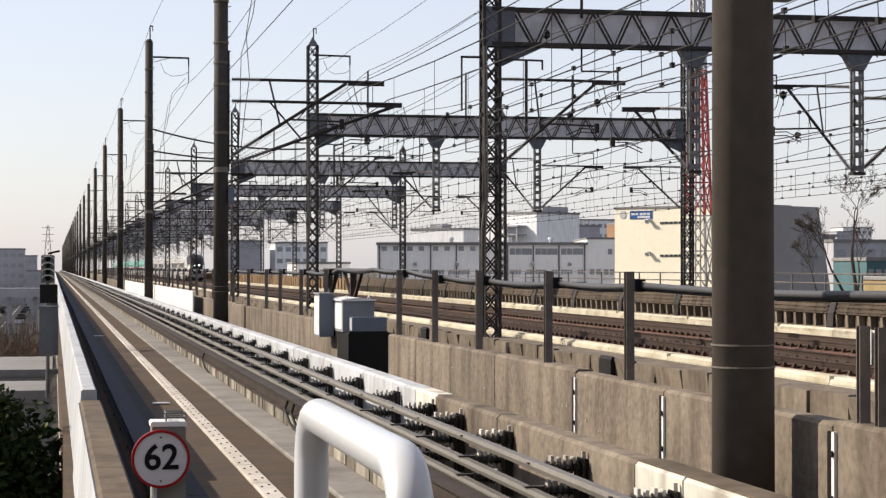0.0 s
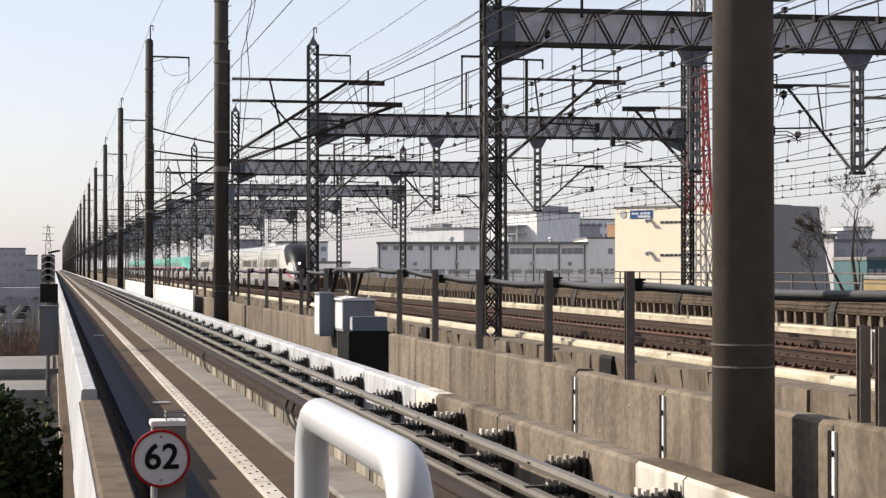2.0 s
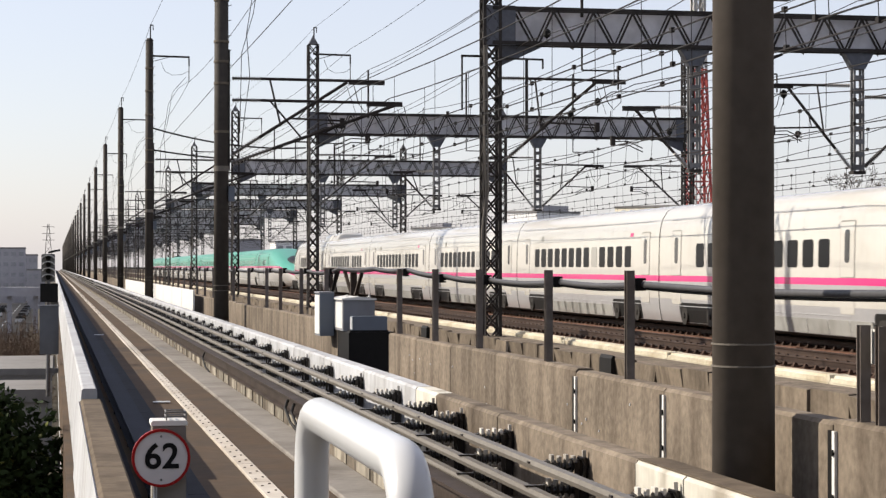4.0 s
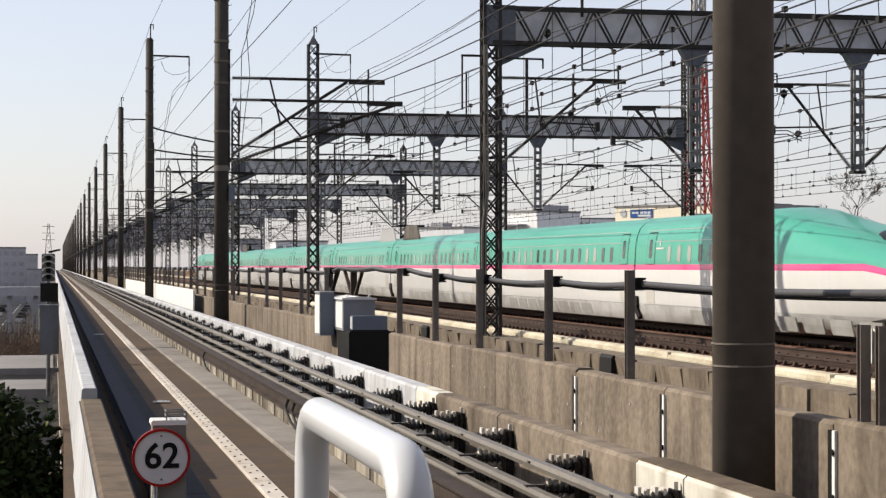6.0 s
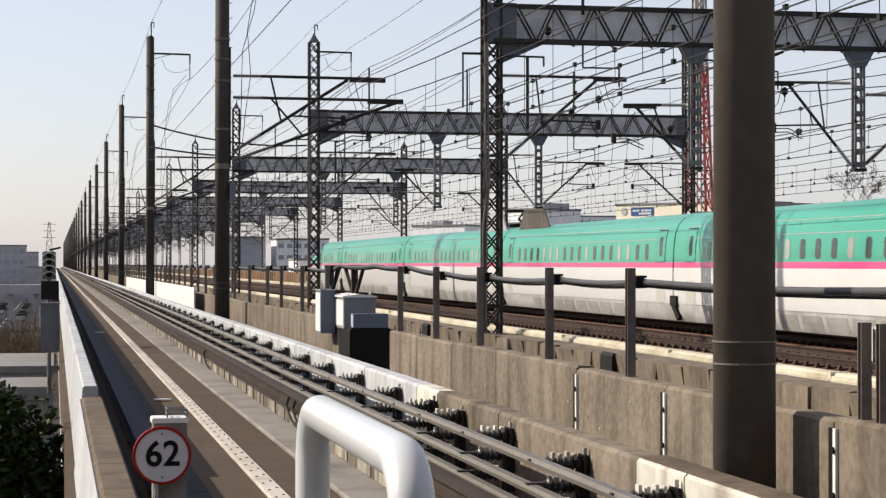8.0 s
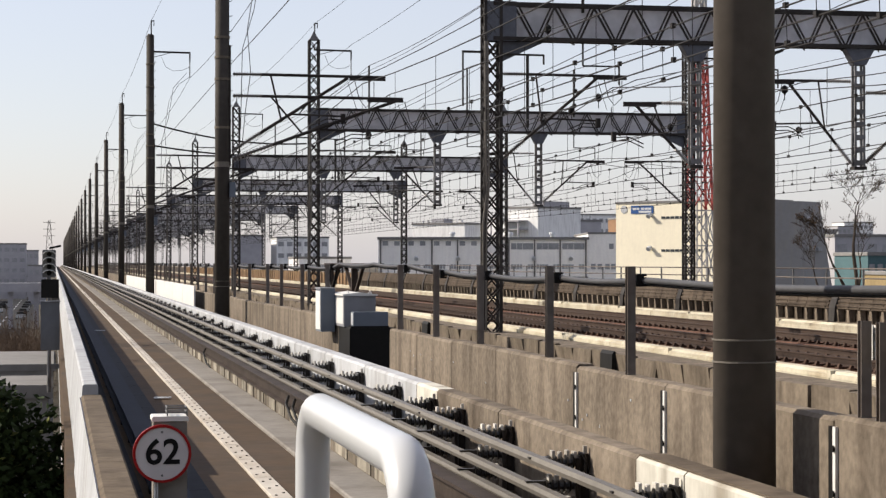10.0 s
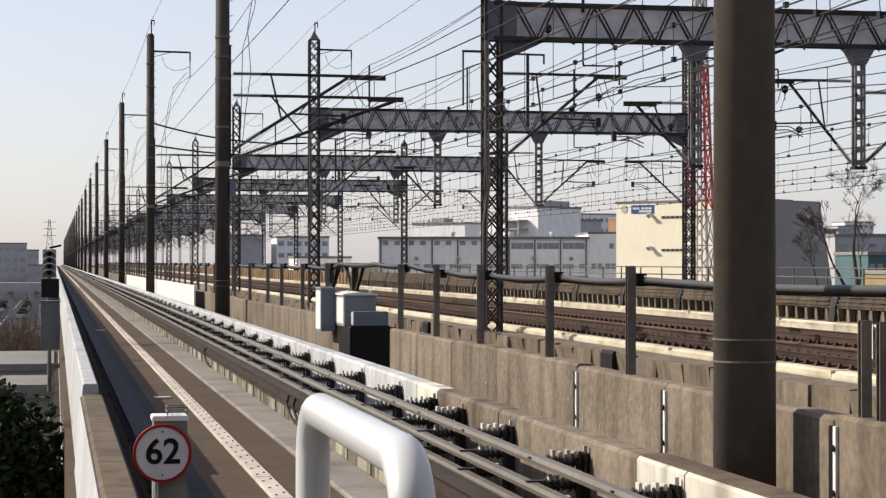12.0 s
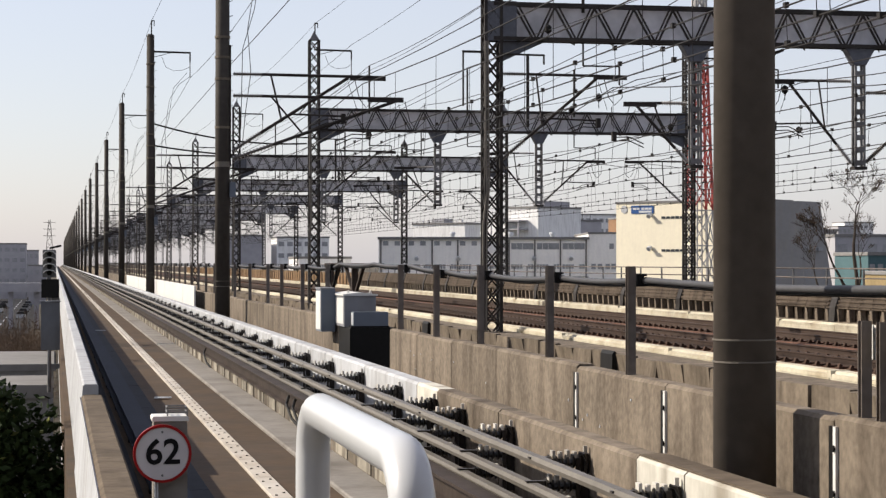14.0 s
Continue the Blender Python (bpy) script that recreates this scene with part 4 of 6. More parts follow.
def wires():
    def run(name, x, z, sag, r, label, zig=0.0):
        s = Shape()
        pts = []
        for i, (a, b) in enumerate(zip(STATIONS, STATIONS[1:])):
            m = 8 if i < 8 else 3
            for j in range(m):
                u = j / m
                off = zig * (1 if i % 2 else -1) * (1 - 2 * u)
                pts.append((x + off, a + (b - a) * u, z - sag * 4 * u * (1 - u)))
        s.path(pts, r, 5)
        solid(name, s, WIRE, label, "wire", group="overhead wires")
        return pts

    for x, upper, sag in ((9.3, 7.42, 0.42), (10.15, 7.12, 0.4), (17.2, 7.45, 1.1), (21.4, 7.45, 1.1), (29.0, 7.45, 1.1), (32.0, 7.45, 1.1)):
        a = run("messenger_wire", x, upper, sag, 0.016, "dark messenger wire sagging between the bracket arms", 0.15)
        b = run("auxiliary_wire", x, 5.75, 0.12, 0.014, "dark auxiliary wire below the messenger wire", 0.15)
        c = run("contact_wire", x, 5.12, 0.02, 0.014, "thin contact wire above the track", 0.2)
        drops = Shape()
        for i, ((x1, y1, z1), (x2, y2, z2), (x3, y3, z3)) in enumerate(zip(a, b, c)):
            if i > 66:
                break
            drops.tube((x1, y1, z1), (x2, y2, z2), 0.008, 4)
            drops.tube((x2, y2, z2), (x3, y3, z3), 0.008, 4)
            for dy in (-1.6, 1.6):
                drops.tube((x2, y2 + dy, z2), (x3, y3 + dy, z3), 0.007, 4)
                drops.box(x3 - 0.03, x3 + 0.03, y3 + dy - 0.05, y3 + dy + 0.05, z3 - 0.02, z3 + 0.06)
                drops.box(x2 - 0.03, x2 + 0.03, y2 + dy - 0.05, y2 + dy + 0.05, z2 - 0.03, z2 + 0.05)
        solid("wire_droppers", drops, WIRE, "short droppers hanging the contact wire", "wire", "stuff")
    for x, z, sag in ((6.98, 11.75, 0.4), (5.27, 8.06, 0.04), (8.9, 7.5, 0.28), (15.62, 13.7, 0.25), (15.62, 11.9, 0.4), (36.6, 12.05, 0.4), (4.95, 14.7, 0.3), (13.65, 14.8, 0.3), (16.6, 12.6, 0.4), (22.0, 12.6, 0.4), (28.0, 12.6, 0.4), (17.8, 7.7, 0.5), (23.2, 7.7, 0.6), (19.6, 10.5, 0.7), (25.2, 10.5, 0.7), (29.2, 7.7, 0.6), (14.4, 9.0, 0.5)):
        run("feeder_wire", x, z, sag, 0.01 if z > 14 else 0.012 if x < 16 else 0.016, "dark feeder wire strung between the gantries")
    balls = [(17.8, 66.5, 7.35), (17.8, 70.5, 7.2), (17.8, 63, 7.5), (14.4, 62.5, 8.95), (14.4, 56.5, 8.95), (23.2, 60, 7.6), (23.2, 66, 7.4), (23.2, 72, 7.2), (29.2, 74, 7.3), (29.2, 80, 7.1)]
    for x, y, z in balls:
        s = Shape().tube((x, y, z - 0.07), (x, y, z + 0.07), 0.11, 10).tube((x, y, z + 0.07), (x, y, z + 0.14), 0.11, 10, 0.03).tube((x, y, z - 0.14), (x, y, z - 0.07), 0.03, 10, 0.11)
        s.tube((x, y, z - 0.35), (x, y, z - 0.12), 0.015, 5)
        solid("wire_spacer", s, BLACK, "round dark insulator hung on a feeder wire", "insulator", group="wire spacers")


wires()


# ---- town beside the line ----
# hall and pane tones lifted pale, so distance haze sits in the colour
WALL_GREY = material("haze_lifted_hall_grey", (1.7, 1.66, 1.58), 0.8, 0, 0.05, 3, 0.05, (1.6, 1.56, 1.5), 1)
PANE_PALE = material("hazed_grey_pane", (0.58, 0.59, 0.61), 0.4, 0, 0.2, 2, 0)
WALL_WHITE = material("white_factory_wall", (1.55, 1.55, 1.54), 0.75, 0, 0.06, 3, 0.05, (1.25, 1.25, 1.23), 1)
WALL_PLAIN_SHADE = material("plain_and_shade_grey_wall", (0.5, 0.49, 0.49), 0.8, 0, 0.06, 2, 0.05, (0.52, 0.5, 0.47), 1)
WALL_CREAM = material("cream_factory_wall", (1.55, 1.43, 1.12), 0.75, 0, 0.04, 2, 0.05, (1.48, 1.36, 1.08), 1)
WALL_TEAL = material("teal_shed_wall", (0.14, 0.25, 0.275), 0.7, 0, 0.1, 3, 0.05)
OCHRE = material("ochre_house_wall", (0.5, 0.38, 0.2), 0.85, 0, 0.15, 2, 0.05)
# far walls kept pale and low in contrast, with haze in the colour
WALL_FAR = material("hazed_far_block_wall", (0.7, 0.69, 0.73), 0.85, 0, 0.12, 0.7, 0.05)
ROOF = material("grey_roofing", (0.38, 0.37, 0.36), 0.85, 0, 0.15, 1.5, 0.1)
PANE = material("dark_window_pane", (0.07, 0.085, 0.1), 0.1, 0, 0.15, 2, 0)
SIGN_BLUE = material("blue_sign_board", (0.08, 0.19, 0.5), 0.4, 0, 0.04, 4, 0)


def lamp_blob(parent, x, y, z):
    part("wall_vent", Shape().tube((x, y, z), (x, y - 0.35, z - 0.07), 0.26, 12, 0.2).tube((x, y - 0.35, z - 0.07), (x, y - 0.6, z - 0.24), 0.3, 12, 0.34), WHITE_PAINT, parent, "white hooded wall vent")


def grey_hall():
    turned = pose(49.3, 300, 0, 0, 0, -11)
    b = thing("industrial_hall", "long grey industrial hall with rows of small windows", "building")
    b.matrix_basis = turned
    w = 32.6
    part("wall", Shape().box(0, w, 0, 36, GROUND, 5.55), WALL_GREY, b)
    part("roof", Shape().slab(-0.15, w + 0.15, -0.4, 36.2, 5.551, 5.95, 0.1), ROOF, b)
    seam = material("dark_cladding_seam", (0.3, 0.29, 0.275), 0.8)
    bays = 8
    for i in range(bays + 1):
        x = 0.35 + i * (w - 0.7) / bays
        part("downpipe", Shape().box(x - 0.11, x + 0.11, -0.16, -0.002, GROUND, 5.5), seam, b)
    part("sill_course", Shape().box(0, w, -0.06, -0.002, -0.35, -0.2), seam, b)
    pane = Shape().box(-0.42, 0.42, -0.05, 0.01, -0.34, 0.34).mesh("window", PANE_PALE)
    bar = Shape().box(-0.04, 0.04, -0.09, -0.052, -0.34, 0.34).mesh("mullion", WALL_WHITE)
    tall = Shape().box(-0.42, 0.42, -0.05, 0.01, -0.48, 0.48).mesh("window", PANE_PALE)
    for i in range(bays):
        x0 = 0.35 + i * (w - 0.7) / bays
        for dx in (0.75, 1.65, 2.55, 3.35):
            if dx in (0.75, 1.65, 3.35):
                win = part("window", pane, PANE_PALE, b, at=(x0 + dx, 0, 1.35))
                part("mullion", bar, WALL_WHITE, win)
            if i > 4:
                part("window", tall, PANE_PALE, b, at=(x0 + dx, 0, 4.5))
            elif dx in (0.75, 2.55):
                part("window", pane, PANE_PALE, b, at=(x0 + dx, 0, 4.95))
    for x in (5.9, 12.4, 24.1, 29.9):
        lamp_blob(b, x, -0.1, 2.75)
    for x in (11.5, 16.3, 20.6, 27.2):
        part("roof_fan", Shape().tube((x, 3, 5.9), (x, 3, 6.4), 0.35, 10).tube((x, 3, 6.4), (x, 3, 6.75), 0.55, 10, 0.42), WHITE_PAINT, b)
    a = thing("hall_annex", "grey annex building with small windows", "building")
    a.matrix_basis = turned @ pose(w + 0.02, 0, 0)
    part("wall", Shape().box(0, 5, 0.05, 30, GROUND, 6.4), WALL_GREY, a)
    part("roof", Shape().slab(-0.1, 5.1, -0.05, 30, 6.401, 6.7, 0.05), ROOF, a)
    for x, z in ((0.8, 1.35), (1.8, 1.35), (3.0, 1.35), (3.9, 1.35), (3.6, 4.5)):
        part("window", Shape().box(x - 0.35, x + 0.35, 0.0, 0.06, z - 0.42, z + 0.42), PANE_PALE, a)


grey_hall()


def cream_factory():
    b = thing("cream_factory", "cream factory block with a blue name board", "building", at=(75.36, 258, 0))
    u = Vector((13.47, -18.0, 0))
    length = u.length
    m = Matrix.Translation((75.36, 258, 0)) @ pose(0, 0, 0, 0, 0, math.degrees(math.atan2(u.y, u.x)))
    b.matrix_basis = m
    part("wall", Shape().prism([(0, GROUND), (length, GROUND), (length, 10.0), (0, 10.0)], 0, 8.8), WALL_CREAM, b)
    part("roof", Shape().slab(-0.1, length + 0.1, -0.1, 8.9, 10.001, 10.25, 0.05), ROOF, b)
    # flat grey puts the shade on the cream block's far side into its paint
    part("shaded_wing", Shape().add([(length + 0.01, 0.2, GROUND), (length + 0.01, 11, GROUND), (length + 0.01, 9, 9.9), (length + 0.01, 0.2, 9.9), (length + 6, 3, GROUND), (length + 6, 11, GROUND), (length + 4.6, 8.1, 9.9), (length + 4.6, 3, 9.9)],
                                    [(0, 1, 2, 3), (7, 6, 5, 4), (0, 3, 7, 4), (1, 5, 6, 2), (3, 2, 6, 7), (0, 4, 5, 1)]), WALL_PLAIN_SHADE, b)
    board = part("name_board", Shape().slab(2.6, 6.3, -0.08, -0.002, 8.6, 9.7, 0.02), SIGN_BLUE, b, "blue name board with white lettering")
    for x0, x1, z in ((2.9, 3.5, 9.25), (3.6, 4.0, 9.25), (4.3, 4.8, 9.25), (4.9, 5.4, 9.25), (5.5, 6.0, 9.25), (3.9, 6.0, 8.85)):
        part("lettering_bar", Shape().box(x0, x1, -0.11, -0.082, z - 0.14, z + 0.14), WHITE_PAINT, board)
    part("emblem", Shape().tube((1.4, -0.06, 9.2), (1.4, -0.005, 9.2), 0.55, 16), CONCRETE_PALE, b, "pale round emblem")
    for z in (8.0, 3.6):
        lamp_blob(b, 5.9, -0.1, z + 0.4)
        for i in range(9):
            part("louvre", Shape().box(7.6 + i * 0.75, 8.2 + i * 0.75, -0.06, 0.0, z - 0.16, z + 0.16), PANE, b)
    for z in (3.5, 7.5):
        for k in range(3):
            part("window", Shape().box(length + 4.7, length + 5.5, 3.3 + k * 1.5, 4.3 + k * 1.5, z, z + 0.45), PANE_PALE, b)


cream_factory()


def block(name, label, x, y, w, d, h, mat, rows=0, cols=0, roof=ROOF):
    b = thing(name, label, "building", at=(x, y, 0))
    part("wall", Shape().box(0, w, 0, d, GROUND, h), mat, b)
    part("roof", Shape().slab(-0.15, w + 0.15, -0.15, d + 0.15, h + 0.001, h + 0.4, 0.1), roof, b)
    if rows:
        pane = Shape().box(-0.32 * w / cols, 0.32 * w / cols, -0.06, 0.01, -0.6, 0.6).mesh("window", PANE_PALE)
        for r in range(rows):
            for c in range(cols):
                part("window", pane, PANE_PALE, b, at=((c + 0.5) * w / cols, 0, h - 1.6 - 3.1 * r))
    return b


def town():
    # seen corner on, like the cream block: the lit side towards the line, the other in shade
    b = block("white_factory", "white factory block behind the hall", 0, 0, 13.3, 6.0, 9.75, WALL_WHITE)
    b.matrix_basis = pose(72.9, 400, 0, 0, 0, -47)
    part("roof_plant", Shape().slab(4.2, 7.4, 1, 4, 10.16, 11.0), WALL_FAR, b)
    for x in (1.2, 2.4, 9.6, 11.0):
        part("roof_vent", Shape().slab(x, x + 0.7, 1, 1.7, 10.16, 10.7), WALL_WHITE, b)
    b = block("tall_white_factory", "tall white factory block with a roof canopy", 0, 0, 8.2, 13.5, 13.0, WALL_WHITE)
    b.matrix_basis = pose(91.4, 392, 0, 0, 0, -55)
    part("upper_storey", Shape().slab(5.0, 8.1, 2, 10, 13.41, 14.5), WALL_FAR, b)
    part("canopy", Shape().box(-2.4, 5.6, -3.0, -0.1, 10.3, 10.6), WALL_FAR, b)
    part("canopy", Shape().box(-0.4, 5.6, -2.6, -0.1, 8.6, 8.85), WALL_FAR, b)
    for x in (-2.2, 2.0, 5.2):
        part("canopy_post", Shape().box(x - 0.12, x + 0.12, -2.8, -2.6, GROUND, 10.29), WALL_FAR, b)
    part("lower_wing", Shape().slab(-6.5, -0.05, 1, 9, GROUND, 10.4), WALL_WHITE, b)
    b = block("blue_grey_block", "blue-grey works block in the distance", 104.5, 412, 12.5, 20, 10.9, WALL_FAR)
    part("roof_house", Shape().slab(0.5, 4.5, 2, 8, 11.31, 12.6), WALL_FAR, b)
    for x in (6.0, 9.0, 10.8):
        part("roof_mast", Shape().tube((x, 3, 11.2), (x, 3, 13.8 - 0.1 * x), 0.07, 5), GALVA, b)
    b = block("brick_flats", "orange brick flats behind the factory", 141, 480, 7.5, 10, 13.0, material("orange_brick_wall", (0.5, 0.3, 0.18), 0.85, 0, 0.15, 1.0, 0.05), 4, 4)
    block("distant_flats", "pale distant flats with dark windows", 150, 560, 14, 12, 16.0, WALL_WHITE, 5, 7)
    block("distant_flats", "pale distant flats with dark windows", 128, 560, 11, 12, 14.6, WALL_FAR, 4, 6)
    block("low_shed", "low white shed beside the hall", 40.5, 330, 9.0, 14, 2.6, WALL_WHITE, 2, 5)
    block("low_shed", "low white shed beside the hall", 58, 520, 14, 14, 8.5, WALL_WHITE, 2, 6)
    block("grey_shed", "grey metal shed close to the viaduct", 43.5, 520, 11, 20, 9.0, WALL_FAR, 0, 0)
    block("teal_shed", "teal metal shed behind the bare trees", 93.0, 214, 3.0, 10, 2.8, WALL_TEAL, 1, 3)
    block("grey_house", "blue-grey house behind the trees", 108.0, 260, 9, 8, 5.6, WALL_FAR, 2, 4)
    block("white_house", "white house with a pale roof behind the trees", 110.5, 275, 4, 8, 6.6, WALL_PLAIN_SHADE, 1, 2, WALL_PLAIN_SHADE)
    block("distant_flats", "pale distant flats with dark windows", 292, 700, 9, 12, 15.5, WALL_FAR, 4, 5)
    block("distant_flats", "pale distant flats with dark windows", 303, 720, 12, 12, 17.5, WALL_WHITE, 4, 6)
    block("yellow_house", "yellow-brown house behind the trees", 85.6, 190, 4, 8, 0.7, OCHRE, 1, 2)
    # on the guideway's other side
    block("flat_roofed_block", "grey flat-roofed building below the guideway", -14, 112, 13.9, 16, -4.1, WALL_PLAIN_SHADE)
    block("white_annex", "low white annex with a flat roof", -8, 78, 7.2, 9, -4.3, WALL_PLAIN_SHADE)
    block("small_shed", "small white shed beside the guideway", -1.7, 62, 1.5, 5, -2.2, WALL_PLAIN_SHADE)
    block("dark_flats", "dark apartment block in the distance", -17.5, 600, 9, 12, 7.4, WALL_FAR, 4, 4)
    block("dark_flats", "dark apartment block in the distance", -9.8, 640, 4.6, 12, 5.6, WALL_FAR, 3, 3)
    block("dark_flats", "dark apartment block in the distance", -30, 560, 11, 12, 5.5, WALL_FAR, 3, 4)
    block("dark_flats", "dark apartment block in the distance", -6.8, 520, 4.5, 9, 1.0, WALL_FAR, 2, 3)
    bridge = thing("footbridge", "grey road bridge across the street", "bridge")
    part("girder", Shape().box(-40, -0.5, 330, 334, -2.9, -1.4), WALL_FAR, bridge)
    for x in (-7.2, -3.0, -20):
        part("bridge_pier", Shape().box(x - 0.4, x + 0.4, 331, 333, GROUND, -2.9), WALL_FAR, bridge)
    solid("road", Shape().box(-16, -4, 120, 1400, GROUND + 0.001, GROUND + 0.02), material("asphalt", (0.055, 0.055, 0.058), 0.9, 0, 0.2, 1.0, 0.2), "grey asphalt street below the guideway", "road", "structure")
    for i in range(12):
        solid("road_line", Shape().box(-9.6, -9.3, 300 + i * 24, 312 + i * 24, GROUND + 0.021, GROUND + 0.03), WHITE_PAINT, "white painted road line", "road marking", "structure")
    paints = [WHITE_PAINT, T_GREY, BLACK, CABINET_BLUE, CONCRETE_PALE]
    rng = random.Random(3)
    for i in range(11):
        y, x = 390 + (i // 2) * 26 + rng.uniform(-5, 5), -12 if i % 2 else -6.5
        car = thing("parked_car", ("white", "silver", "black", "blue-grey", "pale")[i % 5] + " car on the street below the guideway", "car", "cars on the street", at=(x, y, GROUND + 0.03))
        part("body", Shape().prism([(-0.85, 0.25), (0.85, 0.25), (0.88, 0.75), (0.8, 0.95), (-0.8, 0.95), (-0.88, 0.75)], -2.1, 2.1), paints[i % 5], car)
        part("cabin", Shape().prism([(-0.78, 0.951), (0.78, 0.951), (0.62, 1.45), (-0.62, 1.45)], -1.3, 1.1), T_GLASS, car)
        for sx in (-0.75, 0.75):
            for sy in (-1.3, 1.3):
                part("wheel", Shape().tube((sx - 0.1, sy, 0.3), (sx + 0.1, sy, 0.3), 0.3, 12), BLACK, car)


town()


def guideway_signal():
    s = thing("signal", "white backed signal with four hooded lamps", "signal", at=(-0.17, 60, 0))
    part("post", Shape().tube((0, 0, -1.9), (0, 0, 1.6), 0.06, 10), GALVA, s)
    part("bracket", Shape().box(-0.05, 0.5, -0.04, 0.04, -1.2, -1.05), GALVA, s)
    part("head", Shape().slab(-0.2, 0.2, -0.05, 0.12, 1.55, 2.38, 0.03), GALVA, s)
    for i in range(4):
        z = 1.68 + i * 0.19
        hood = Shape()
        arc = [(math.cos(math.pi * j / 10), math.sin(math.pi * j / 10)) for j in range(11)]
        for (c0, s0), (c1, s1) in zip(arc, arc[1:]):
            hood.add([(0.17 * c0, -0.05, z + 0.1 * s0), (0.17 * c1, -0.05, z + 0.1 * s1), (0.19 * c1, -0.33, z + 0.1 * s1), (0.19 * c0, -0.33, z + 0.1 * s0), (0.15 * c0, -0.05, z + 0.08 * s0), (0.15 * c1, -0.05, z + 0.08 * s1), (0.17 * c1, -0.33, z + 0.08 * s1), (0.17 * c0, -0.33, z + 0.08 * s0)],
                     [(0, 1, 2, 3), (7, 6, 5, 4), (3, 2, 6, 7)])
        part("hood", hood, CABINET, s)
        part("lens", Shape().tube((0, -0.05, z), (0, -0.07, z), 0.075, 12), BLACK, s)
    part("top_arm", Shape().bar((0, -0.1, 2.42), (0.35, -0.1, 2.5), 0.06), BLACK, s)
    box = thing("equipment_box", "blue-grey equipment box hung on the parapet", "cabinet", at=(-0.1, 50, 0))
    part("body", Shape().slab(-0.25, 0.22, 0, 0.5, -0.2, 1.0, 0.01), BOX_GREY, box)
    part("lid", Shape().box(-0.27, 0.24, -0.02, 0.52, 1.001, 1.03), BOX_GREY, box)
    box = thing("control_box", "dark control box below the signal", "cabinet", at=(-0.2, 59, 0))
    part("body", Shape().slab(-0.2, 0.32, 0, 0.4, 0.95, 1.5, 0.01), BLACK, box)
    part("bracket", Shape().box(0.1, 0.34, 0.1, 0.3, 0.4, 0.95), GALVA, box)


guideway_signal()


def mast_tower():
    t = thing("lattice_tower", "red and white painted steel lattice tower", "tower", at=(60.9, 180, 0))
    red = material("red_tower_paint", (0.75, 0.16, 0.14), 0.6, 0, 0.15, 3, 0.03, (0.6, 0.16, 0.14))
    white = material("white_tower_paint", (0.74, 0.72, 0.7), 0.6, 0, 0.12, 3, 0.03)
    levels = [GROUND, -4, 0, 3.6, 7.0, 10.2, 13.2, 16.0, 18.6, 21.0, 23.4, 25.6, 27.8, 30.0, 32.2, 34.4]
    def half(z):
        return 1.65 - 1.15 * min(1, max(0, (z + 9) / 34)) ** 0.8
    for i, (a, b) in enumerate(zip(levels, levels[1:])):
        s = Shape()
        h0, h1 = half(a), half(b)
        c0 = [(-h0, -h0), (h0, -h0), (h0, h0), (-h0, h0)]
        c1 = [(-h1, -h1), (h1, -h1), (h1, h1), (-h1, h1)]
        for j in range(4):
            k = (j + 1) % 4
            s.bar((*c0[j], a), (*c1[j], b), 0.2)
            s.bar((*c0[j], a), (*c1[k], b), 0.1)
            s.bar((*c0[k], a), (*c1[j], b), 0.1)
            s.bar((*c1[j], b), (*c1[k], b), 0.1)
        part("tower_section", s, red if (a >= 7 and a < 20) or a > 29 else white, t)
    part("ladder", Shape().bar((0.3, 0, GROUND), (0.1, 0, 34), 0.12).bar((-0.3, 0, GROUND), (-0.1, 0, 34), 0.12), white, t)
    p = thing("power_pylon", "pale distant power pylon", "pylon", at=(-4.2, 1500, 0))
    s = Shape()
    for sx in (-1, 1):
        s.bar((sx * 4, 0, GROUND), (sx * 0.6, 0, 34), 0.4)
        for i in range(8):
            a, b = GROUND + i * 5.3, GROUND + (i + 1) * 5.3
            s.bar((sx * (4 - 3.4 * i / 8), 0, a), (-sx * (4 - 3.4 * (i + 1) / 8), 0, b), 0.25)
    for z in (22, 27, 32):
        s.bar((-4.5, 0, z), (4.5, 0, z), 0.35)
    part("frame", s, POLE_BAND, p)


mast_tower()


